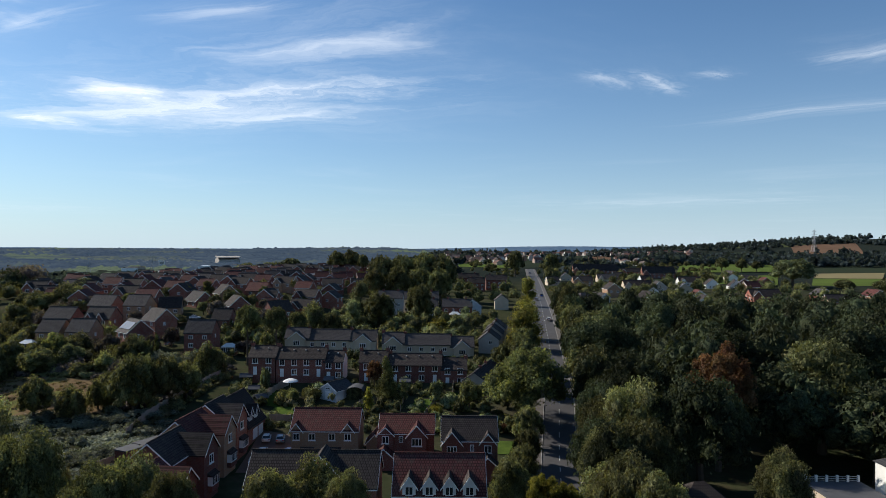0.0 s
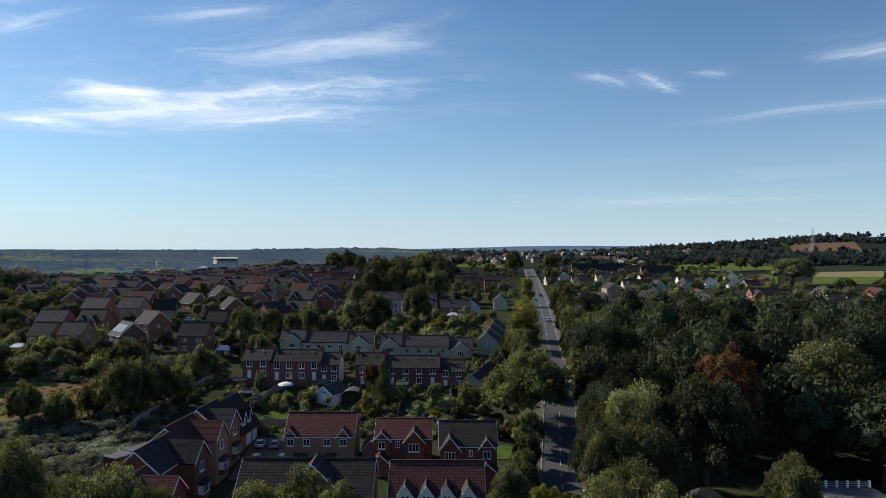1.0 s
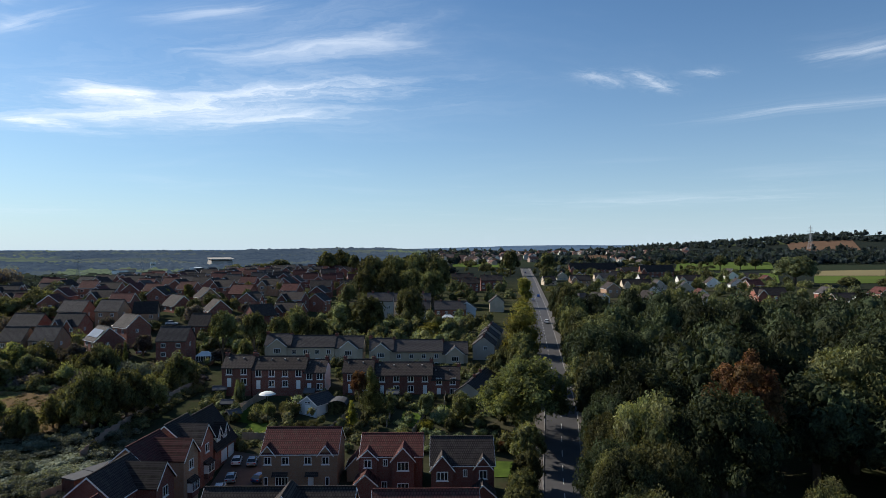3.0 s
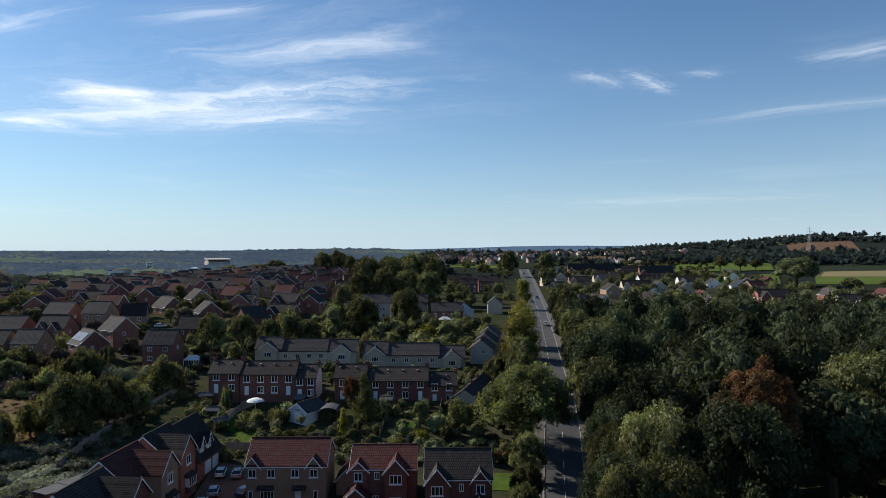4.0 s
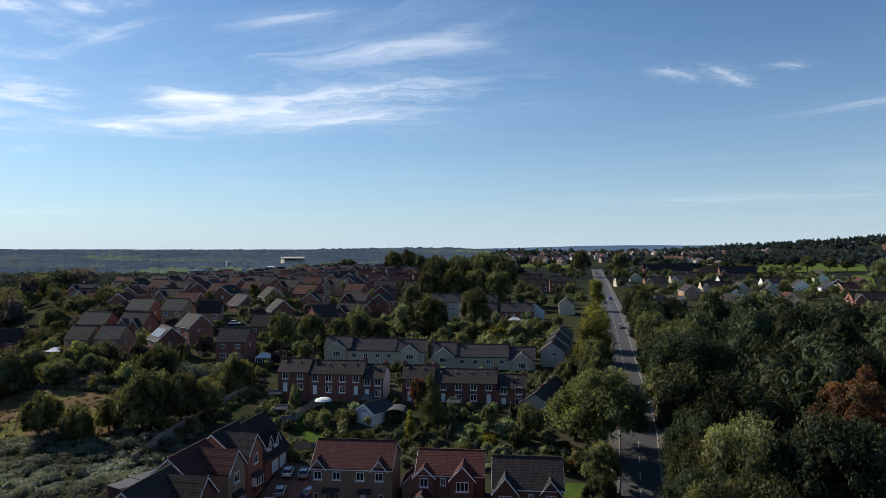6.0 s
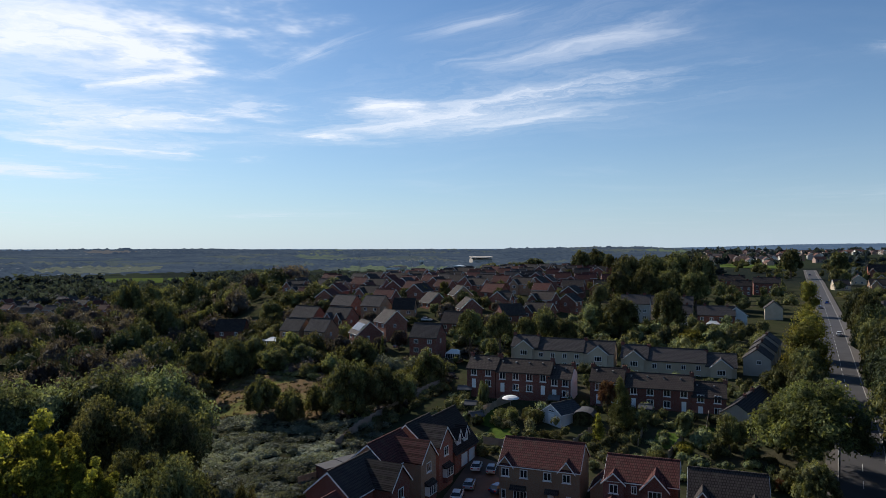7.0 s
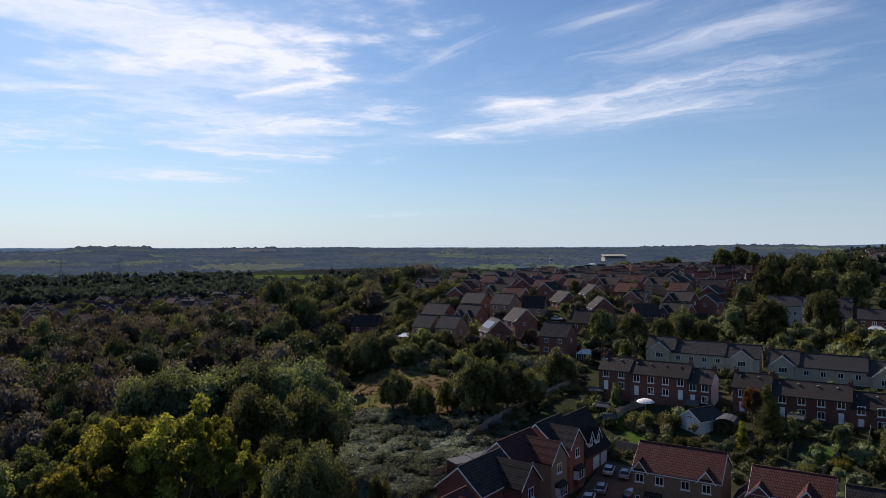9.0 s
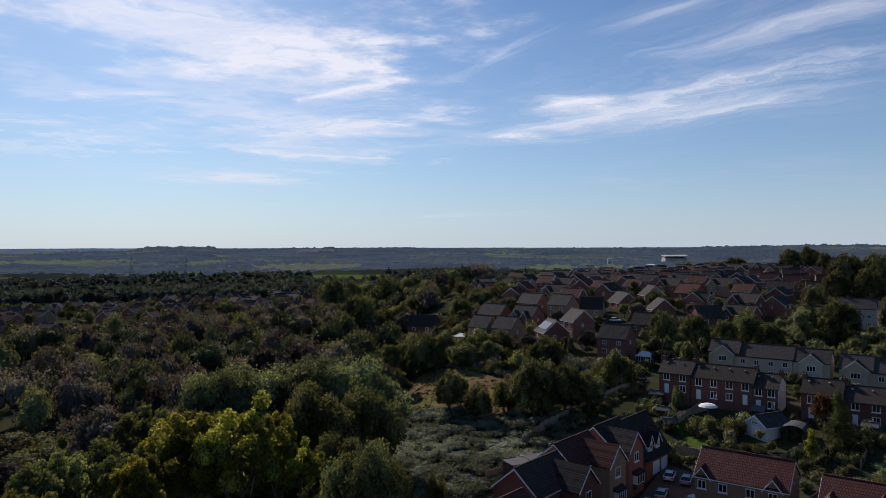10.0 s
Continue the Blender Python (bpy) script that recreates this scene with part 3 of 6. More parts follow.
def house(x, y, z, ang, w, d, eave, ridge, wall, roofm, label, category="house", group="", name="house", chimneys=(), boards=False, hip=0.0, over=0.3):
    """A two-slope house whose ridge runs along its local x; its front looks to -y."""
    root = new(name)
    root.matrix_world = pose(x, y, z, 0, 0, ang)
    tagged(root, label, category, group)
    half = d / 2
    bm = bmesh.new()
    extrude_x(bm, [(-half, -3.0), (half, -3.0), (half, eave), (0, ridge - 0.02) if not hip else (half, eave), (-half, eave)] if not hip
              else [(-half, -3.0), (half, -3.0), (half, eave), (-half, eave)], -w / 2, w / 2)
    part("wall", bm, M[wall], root)
    bm = bmesh.new()
    if hip:
        e = eave - 0.1
        X, Y = w / 2 + over, half + over
        lo = [bm.verts.new(c) for c in ((-X, -Y, e), (X, -Y, e), (X, Y, e), (-X, Y, e))]
        top = [bm.verts.new(c) for c in ((-w / 2 + hip, 0, ridge), (w / 2 - hip, 0, ridge))]
        for f in ((lo[0], lo[1], top[1], top[0]), (lo[1], lo[2], top[1]), (lo[2], lo[3], top[0], top[1]), (lo[3], lo[0], top[0]), (lo[3], lo[2], lo[1], lo[0])):
            bm.faces.new(f)
    else:
        roof_slabs(bm, -w / 2 - 0.2, w / 2 + 0.2, half, eave, ridge, over)
    part("roof", bm, M[roofm], root)
    if not hip:
        bm = bmesh.new()
        extrude_x(bm, [(-0.16, ridge + 0.12), (0.16, ridge + 0.12), (0.1, ridge + 0.3), (-0.1, ridge + 0.3)], -w / 2 - 0.21, w / 2 + 0.21)
        part("ridge_tiles", bm, M[roofm], root)
    if boards:
        for s in (-1, 1):
            bm = bmesh.new()
            barge(bm, s * (w / 2 + 0.2), half, eave, ridge, over, s)
            part("bargeboard", bm, M["white"], root)
    for s in (-1, 1):
        bm = bmesh.new()
        yy = s * (half + over)
        k = (ridge - eave) / half
        box(bm, -w / 2 - 0.15, w / 2 + 0.15, min(yy, yy + s * 0.1), max(yy, yy + s * 0.1), eave - over * k - 0.08, eave - over * k + 0.04)
        part("gutter", bm, M["white"] if boards else M["dark"], root)
    for cx, cy in chimneys:
        zc = ridge - abs(cy) * (ridge - eave) / half
        bm = bmesh.new()
        box(bm, cx - 0.45, cx + 0.45, cy - 0.3, cy + 0.3, zc - 0.6, ridge + 0.7)
        box(bm, cx - 0.52, cx + 0.52, cy - 0.37, cy + 0.37, ridge + 0.7, ridge + 0.8)
        ch = part("chimney", bm, M["brick_dark"], root)
        for px in (-0.22, 0.22):
            bm = bmesh.new()
            bmesh.ops.create_cone(bm, cap_ends=True, segments=8, radius1=0.13, radius2=0.1, depth=0.45,
                                  matrix=Matrix.Translation((cx + px, cy, ridge + 1.0)))
            part("chimney_pot", bm, M["tile_brown"], ch)
    return root


def door(root, side, u, off, w=0.95, h=2.05, mat="white"):
    bm = bmesh.new()
    box(bm, -w / 2, w / 2, -0.06, 0.03, 0, h)
    box(bm, -w / 2 + 0.15, w / 2 - 0.15, -0.075, -0.06, 1.2, h - 0.2)
    part("door", bm, M[mat], root, m=pose(0, 0, 0, 0, 0, SIDES[side]) @ pose(u, -off, 0.05))


# -- the detached houses at the near close --
a = house(-34.2, 132.7, -6.6, 5, 12.8, 9.0, 6.1, 9.2, "brick_tan", "tile_red", "wide buff brick house with a red tiled roof", group="houses of the close", boards=True)
for u in (-5.4, 4.4):
    cross_gable(a, u, 2.2, 6.0, 7.4, -4.55, -1.5, M["brick_tan"], M["tile_red"])
for u in (-5.4, -2.4, 1.4, 4.4):
    window(a, "front", u, 4.2, 1.25, 1.3, 4.5, sill=True)
window(a, "front", -3.0, 0.6, 2.2, 1.5, 4.52, 4)
window(a, "front", 4.7, 0.6, 0.7, 1.5, 4.5, 1)
window(a, "front", -5.7, 0.6, 0.7, 1.5, 4.5, 1)
door(a, "front", 1.9, 4.5)

b = house(-18.4, 132.0, -6.6, 5, 10.3, 8.6, 6.2, 8.6, "brick_dark", "tile_red", "dark red brick house with twin front gables", group="houses of the close", boards=True)
cross_gable(b, -3.9, 3.0, 5.9, 7.3, -4.7, -1.0, M["brick_dark"], M["tile_red"], base=-3)
cross_gable(b, 2.0, 3.6, 5.8, 7.8, -5.3, -1.0, M["brick_dark"], M["tile_red"], base=-3)
window(b, "front", -3.9, 4.3, 1.3, 1.35, 4.7, sill=True)
window(b, "front", -1.0, 4.4, 0.8, 1.2, 4.3)
window(b, "front", 2.0, 4.0, 1.9, 1.45, 5.3, 3, sill=True)
window(b, "front", 2.0, 0.5, 1.9, 1.45, 5.3, 3)
window(b, "front", -1.2, 0.6, 1.0, 1.3, 4.3)

c = house(-6.2, 126.5, -6.2, 5, 9.9, 8.4, 6.3, 9.4, "brick_dark", "tile_brown", "dark red brick house with a brown tiled roof and front gables", group="houses of the close", boards=True)
cross_gable(c, -3.2, 3.4, 5.8, 7.9, -5.0, -1.0, M["brick_dark"], M["tile_brown"], base=-3)
cross_gable(c, 3.2, 2.6, 5.9, 7.5, -4.5, -1.0, M["brick_dark"], M["tile_brown"], base=-3)
window(c, "front", -3.2, 4.0, 1.8, 1.4, 5.0, 3, sill=True)
window(c, "front", 0.4, 4.3, 0.7, 1.2, 4.2)
window(c, "front", 3.2, 4.1, 1.3, 1.35, 4.5, sill=True)
window(c, "front", -3.2, 0.5, 1.8, 1.4, 5.0, 3)

d1 = house(-25.1, 91.2, -6.6, 5, 17.0, 8.6, 9.8, 13.2, "brick_red", "tile_brown", "long brick house with a brown tiled roof and a front gable", group="houses of the close", boards=True)
cross_gable(d1, 1.2, 8.4, 9.8, 13.9, -4.5, 0.5, M["brick_red"], M["tile_brown"], base=-2)
d2 = house(-8.5, 92.6, -6.6, 5, 11.9, 8.6, 9.0, 12.9, "brick_dark", "tile_red", "brick house with a red tiled roof and four white dormers", group="houses of the close", boards=True)
for u in (-3.9, -1.3, 1.3, 3.9):
    cross_gable(d2, u, 1.7, 10.1, 11.3, -4.5, -1.8, M["white"], M["tile_brown"], base=8.3)
    window(d2, "front", u, 8.9, 1.1, 1.2, 4.52)

# -- the brick terrace and the cream terrace behind it --
TERR = [(-62.4, 176.5, 6.9, 8.3, 1.5), (-52.5, 177.3, 12.6, 8.0, 1.0), (-44.0, 178.0, 4.9, 7.2, 0.3),
        (-33.8, 178.9, 7.1, 7.2, 0.0), (-23.0, 179.8, 13.6, 6.5, -0.3), (-13.0, 180.6, 6.6, 5.4, -1.0)]
for x, y, w, top, base in TERR:
    n = 2 if w < 8 else 4
    h = house(x, y, base, 5, w, 8.4, top - base - 2.3, top - base, "brick_dark", "tile_brown", "red brick terraced houses with a brown tiled roof", "terrace",
              "brick terraces", "terrace", chimneys=[(u * w / 2 * 0.97, 0.0) for u in (-1, 1)])
    for i in range(n):
        u = (i + 0.5) * w / n - w / 2
        window(h, "front", u, 2.95, 1.4, 1.6, 4.2, sill=True)
        if i in (0, 3):
            door(h, "front", u, 4.2)
        else:
            window(h, "front", u, 0.55, 1.4, 1.5, 4.2, sill=True)
    for i in range(n):
        bm = bmesh.new()
        box(bm, -0.14, 0.14, -0.14, 0.14, 0, 0.42)
        box(bm, -0.2, 0.2, -0.2, 0.2, 0.42, 0.5)
        part("roof_vent", bm, M["kerb"], h, m=pose((i + 0.2) * w / n - w / 2 + 0.3, -1.3, top - base - 0.75))
    if x == -44.0:
        bm = bmesh.new()
        e, t = top - base - 2.3, top - base
        extrude_x(bm, [(-4.2, -1), (4.2, -1), (4.2, e), (0, t - 0.05), (-4.2, e)], w / 2 + 0.004, w / 2 + 0.03)
        part("end_wall", bm, M["white_wall"], h, "white painted gable end")
TERW = [(-64.0, 211.5, 7.4, 9.2, 1), (-54.3, 212.3, 13.2, 8.7, 0), (-43.6, 213.2, 8.0, 8.5, 1),
        (-34.3, 214.0, 6.8, 7.8, 1), (-23.8, 214.8, 14.4, 7.4, 0), (-13.0, 215.7, 7.3, 6.7, 1)]
for x, y, w, top, g in TERW:
    h = house(x, y, top - 7.8, 5, w, 8.0, 5.1, 7.8, "render", "tile_grey", "cream rendered terraced houses with a grey roof", "terrace", "cream terraces", "terrace",
              chimneys=[(-w / 2 * 0.97, 0.0)])
    if g:
        cross_gable(h, 0, 5.0, 5.0, 7.0, -4.6, 0, M["render"], M["tile_grey"], base=-2)
        window(h, "front", 0, 2.9, 2.0, 1.4, 4.6, 3)
        window(h, "front", 0, 0.5, 2.0, 1.4, 4.6, 3)
    else:
        for i in range(4):
            window(h, "front", (i - 1.5) * w / 4, 3.0, 1.2, 1.3, 4.0)
            window(h, "front", (i - 1.5) * w / 4, 0.5, 1.2, 1.3, 4.0)

# -- the row that faces the drive, with wings towards it --
def bay(root, u, off, z, w, roofm):
    """A square bay: white frame all round under a small lean-to roof."""
    bm = bmesh.new()
    box(bm, u - w / 2, u + w / 2, -off - 0.75, -off + 0.1, z - 0.9, z)
    part("bay_base", bm, M["brick_dark"], root)
    window(root, "front", u, z, w, 1.5, off + 0.75, 4)
    bm = bmesh.new()
    extrude_x(bm, [(-off - 0.95, z + 1.5), (-off + 0.1, z + 1.5), (-off + 0.1, z + 2.2)], u - w / 2 - 0.15, u + w / 2 + 0.15)
    part("bay_roof", bm, roofm, root)
    for sx in (-1, 1):
        bm = bmesh.new()
        xx = u + sx * (w / 2 - 0.03)
        box(bm, xx - 0.03, xx + 0.03, -off - 0.74, -off, z, z + 1.5)
        part("bay_side", bm, M["white"], root)


def wing_house(x, y, u, w, reach, wallm, roofm, label):
    """A house whose ridge runs along the close, with a gabled wing and a bay towards it."""
    h = house(x, y, -5.2, 90, w, 7.2, 6.4, 9.4, wallm, roofm, label, group="houses of the close", boards=True)
    cross_gable(h, u, 5.2, 6.4, 9.0, -reach, 0, M[wallm], M[roofm], base=-2)
    window(h, "front", u, 4.3, 1.5, 1.5, reach, sill=True)
    bay(h, u, reach, 0.9, 2.6, M["tile_brown"])
    window(h, "left", -1.4, 4.2, 0.9, 1.1, w / 2)
    return h


wing_house(-56.4, 130.3, -1.1, 8.4, 6.0, "brick_red", "tile_brown", "red brick house with a steep brown roof and bay window")
wing_house(-55.9, 118.2, 2.0, 10.0, 6.8, "brick_tan", "tile_red", "buff brick house with a steep roof and bay window")
wing_house(-53.8, 105.2, 2.9, 10.4, 6.5, "brick_dark", "tile_brown", "dark brick house with a steep brown roof")
low = house(-50.6, 92.0, -5.2, 90, 10.0, 7.0, 5.6, 8.2, "brick_dark", "tile_red", "low brick house with a red tiled roof", group="houses of the close", boards=True)
cross_gable(low, 2.4, 5.0, 5.6, 7.9, -6.0, 0, M["brick_dark"], M["tile_red"], base=-2)
window(low, "front", 2.4, 3.6, 1.4, 1.3, 6.0)

dorm = house(-56.0, 139.6, -5.4, 90, 10.0, 9.4, 3.2, 9.0, "brick_red", "tile_brown", "brick coach house with two white dormers above garage doors", group="houses of the close")
for u in (-2.2, 0.8):
    cross_gable(dorm, u, 1.6, 5.4, 6.7, -4.3, -1.0, M["white"], M["tile_brown"], base=4.0)
    window(dorm, "front", u, 4.3, 1.0, 1.1, 4.32)
for u in (-0.9, 2.4):
    bm = bmesh.new()
    box(bm, u - 1.25, u + 1.25, -4.80, -4.68, 0.05, 2.2)
    for k in range(4):
        box(bm, u - 1.15, u + 1.15, -4.82, -4.80, 0.15 + k * 0.5, 0.58 + k * 0.5)
    part("garage_door", bm, M["white"], dorm, "white panelled garage door")

# -- the estate --
ESTATE = [(-93.7, 207.1, 3.0, 5, 8.5, "brick_dark", "tile_grey"), (-143.0, 208.0, 2.4, 2, 7.5, "brick_tan", "tile_grey"), (-133.5, 208.8, 2.6, 2, 7.7, "brick_tan", "tile_grey"),
          (-154.3, 229.2, 4.4, 0, 10.2, "brick_red", "tile_grey"), (-139.3, 228.4, 4.6, 0, 9.4, "brick_red", "tile_grey"), (-151.0, 249.5, 7.3, -4, 9.7, "brick_red", "tile_grey"),
          (-135.4, 245.8, 7.8, -2, 8.5, "brick_tan", "tile_grey"), (-121.6, 292.1, 9.5, -48, 8.8, "brick_tan", "tile_brown"),
          (-116.9, 209.2, 2.6, -39, 8.5, "brick_dark", "tile_grey"), (-117.6, 226.0, 4.6, -32, 8.5, "brick_red", "tile_grey"), (-125.5, 274.0, 7.5, -35, 9.0, "brick_red", "tile_grey"),
          (-126.5, 252.0, 6.6, 20, 8.0, "brick_tan", "tile_brown"), (-183.0, 221.0, -1.0, 25, 10.5, "brick_dark", "tile_brown"), (-104.5, 262.0, 6.8, -50, 8.2, "brick_dark", "tile_brown"),
          (-113.5, 312.0, 9.6, -12, 10.0, "brick_red", "tile_red"), (-88.0, 262.0, 5.0, 48, 9.0, "brick_dark", "tile_brown"), (-100.5, 240.0, 3.6, 3, 6.5, "brick_dark", "tile_brown")]
for x, y, z, ang, w, wl, rf in ESTATE:
    h = house(x, y, z, ang, w, 8.2, 5.1, 8.7, wl, rf, "brick estate house with a grey tiled roof", group="estate houses", boards=ang < -20)
    for u in (-w / 4, w / 4):
        window(h, "front", u, 3.2, 1.3, 1.2, 4.1)
        window(h, "front", u, 0.6, 1.4, 1.3, 4.1)
    window(h, "right", -0.6, 3.3, 0.9, 1.1, w / 2)
    if ang == -39:
        bm = bmesh.new()
        extrude_x(bm, [(-4.6, -1.0), (-1.6, -1.0), (-1.6, 3.4), (-4.6, 2.2)], w / 2 + 0.01, w / 2 + 2.6)
        part("lean_to", bm, M["brick_dark"], h)
        bm = bmesh.new()
        extrude_x(bm, [(-4.9, 2.15), (-1.6, 3.46), (-1.6, 3.62), (-4.9, 2.31)], w / 2 + 0.02, w / 2 + 2.8)
        part("lean_to_roof", bm, M["tile_grey"], h)
        for k in range(4):
            bm = bmesh.new()
            box(bm, -0.85, 0.85, -1.5, 1.5, 0.0, 0.05)
            part("solar_panel", bm, M["solar"], h, "dark solar panel on the roof slope", m=pose(-2.9 + 1.9 * k, -2.3, 7.02, 41.5))
    if x == -139.3:
        for u in (-2.6, 1.4):
            cross_gable(h, u, 2.6, 4.9, 6.9, -4.6, -1.0, M[wl], M[rf])


# ---- trees ----
def leaf_cards(rng, centres, radii, count, leaf, flat=0.0, core=0.82, sub=2):
    """Small folded leaf clumps over the outside of several lobes, and a rough core inside each lobe, as one mesh."""
    centres, radii = np.array(centres, float), np.array(radii, float)
    share = (radii[:, 0] * radii[:, 2]) ** 0.9
    pick = rng.choice(len(centres), count, p=share / share.sum())
    d = rng.normal(size=(count, 3))
    d /= np.linalg.norm(d, axis=1)[:, None]
    d[:, 2] = np.where(d[:, 2] < -0.45, -d[:, 2], d[:, 2])
    depth = 1.0 - 0.22 * rng.random(count) ** 2 + 0.13 * rng.normal(size=count)
    p = centres[pick] + d * radii[pick] * depth[:, None]
    nrm = d + 0.5 * rng.normal(size=(count, 3))
    nrm[:, 2] += flat
    nrm /= np.linalg.norm(nrm, axis=1)[:, None]
    t = np.cross(nrm, rng.normal(size=(count, 3)))
    t /= np.linalg.norm(t, axis=1)[:, None]
    b = np.cross(nrm, t)
    s = leaf * (0.6 + 0.8 * rng.random(count))[:, None]
    fold = nrm * s * 0.25
    verts = np.stack((p - t * s - fold, p + b * s * 0.8 + fold, p + t * s - fold), 1).reshape(-1, 3).tolist()
    faces = [(3 * i, 3 * i + 1, 3 * i + 2) for i in range(count)]
    for c, r in zip(centres, radii):
        bm = bmesh.new()
        bmesh.ops.create_icosphere(bm, subdivisions=sub, radius=1.0)
        o = len(verts)
        for v in bm.verts:
            k = core * (0.92 + 0.34 * noise.noise(v.co * 2.3 + Vector(c) * 3.7) + 0.2 * noise.noise(v.co * 5.5 + Vector(c) * 9.1))
            verts.append((c[0] + v.co.x * r[0] * k, c[1] + v.co.y * r[1] * k, c[2] + v.co.z * r[2] * k))
        bm.verts.index_update()
        faces += [tuple(o + v.index for v in f.verts) for f in bm.faces]
        bm.free()
    return verts, faces


def crown_mesh(kind, seed, count, leaf, mat, core, sub):
    """A crown of unit radius; its foot is at z = 0 and its top at about z = 1.6 (spire: 3)."""
    rng = np.random.default_rng(seed)
    cs, rs = [], []
    if kind == "spire":
        for i in range(9):
            z = 0.25 + i * 0.3
            k = 0.75 * (1 - i / 10.5) ** 0.7
            a = rng.random() * 6.28
            cs.append((math.cos(a) * 0.16, math.sin(a) * 0.16, z))
            rs.append((k, k, 0.42))
    elif kind == "column":
        for i in range(14):
            z = 0.25 + 2.4 * rng.random()
            k = 0.42 + 0.3 * rng.random()
            a = rng.random() * 6.28
            q = 0.5 * (1 - abs(z - 1.1) / 2.4)
            cs.append((math.cos(a) * q, math.sin(a) * q, z))
            rs.append((k, k, k * 0.95))
    elif kind == "airy":
        for i in range(64):
            a, e = rng.random() * 6.28, math.asin(0.95 - 1.25 * rng.random())
            far = 0.78 * rng.random() ** 0.4
            k = 0.10 + 0.09 * rng.random()
            cs.append((math.cos(a) * far * math.cos(e), math.sin(a) * far * math.cos(e), 0.72 + 1.05 * far * math.sin(e) + (0.14 if i % 9 == 0 else 0)))
            rs.append((k, k, k * 1.15))
    elif kind == "low":
        for i in range(9):
            a, q = rng.random() * 6.28, 0.75 * rng.random() ** 0.5
            k = 0.3 + 0.22 * rng.random()
            cs.append((math.cos(a) * q, math.sin(a) * q, 0.25 + 0.3 * rng.random()))
            rs.append((k, k, k * 0.9))
    else:
        cs.append((0, 0, 0.72))
        rs.append((0.66, 0.66, 0.6))
        for i in range(30):
            a = i * 2.4 + 0.7 * rng.random()
            e = math.asin(min(0.98, 0.97 - 1.2 * (i + 0.5) / 30))
            far = 0.62 + 0.18 * rng.random()
            q = far * math.cos(e)
            k = 0.17 + 0.15 * rng.random() + (0.08 if i % 7 == 0 else 0)
            cs.append((math.cos(a) * q, math.sin(a) * q, 0.72 + far * math.sin(e)))
            rs.append((k, k, k * 0.85))
    v, f = leaf_cards(rng, cs, rs, count, leaf, 0.0, core, sub)
    return link_mesh("crown", v, f, mat, True)


def trunk_mesh():
    """A tapered trunk with four limbs, one unit high."""
    bm = bmesh.new()

    def limb(p, q, r0, r1, seg=7):
        p, q = Vector(p), Vector(q)
        d = q - p
        m = Matrix.Translation((p + q) / 2) @ d.to_track_quat("Z", "Y").to_matrix().to_4x4()
        bmesh.ops.create_cone(bm, cap_ends=True, segments=seg, radius1=r0, radius2=r1, depth=d.length, matrix=m)
    limb((0, 0, -0.1), (0.02, 0.01, 0.45), 0.055, 0.038)
    limb((0.02, 0.01, 0.44), (-0.02, 0.03, 1.0), 0.038, 0.012)
    for a, l, z in ((0.3, 0.3, 0.4), (2.1, 0.33, 0.46), (3.9, 0.28, 0.52), (5.2, 0.25, 0.6)):
        limb((0.01, 0.01, z), (math.cos(a) * l, math.sin(a) * l, z + 0.33), 0.024, 0.008, 5)
    me = bpy.data.meshes.new("trunk")
    bm.to_mesh(me)
    bm.free()
    me.materials.append(M["bark"])
    return me


TRUNK = trunk_mesh()
CROWNS = {}


def crown(kind, mat, fine, variant):
    key = (kind, mat, fine, variant)
    if key not in CROWNS:
        count, leaf, core, sub = {"near": (10000, 0.034, 0.68, 1), "mid": (2900, 0.057, 0.74, 1), "far": (1000, 0.09, 0.76, 1)}[fine]
        CROWNS[key] = crown_mesh(kind, hash_of(kind, mat) + variant * 17, count, leaf, M[mat], core, sub)
    return CROWNS[key]


def hash_of(*words):
    return sum(ord(ch) * (i + 3) for i, ch in enumerate("".join(words))) % 9973


RNG = random.Random(5)
TOPS = {"round": 1.55, "spire": 3.1, "column": 3.0, "low": 0.95, "airy": 1.7}


def tree(x, y, tall, wide, kind="round", mat="oak", fine="mid", label="broad oak with a dark green crown", name="tree", category="tree", group="", foot=0.12, z=None):
    root = new(name)
    z = H(x, y) - 0.1 if z is None else z
    root.matrix_world = pose(x, y, z, 0, 0, RNG.random() * 360)
    tagged(root, label, category, group)
    if kind != "low":
        t = part("trunk", TRUNK, None, root)
        t.scale = (wide * 0.8, wide * 0.8, tall * 0.82)
    c = part("crown", crown(kind, mat, fine, RNG.randrange(3)), None, root)
    deep = tall * (1 - foot)
    if kind in ("round", "airy"):
        deep = min(deep, wide * (1.2 if kind == "round" else 0.95))
    c.location = (0, 0, tall - deep)
    c.scale = (wide / 2, wide / 2, deep / TOPS[kind])
    return root


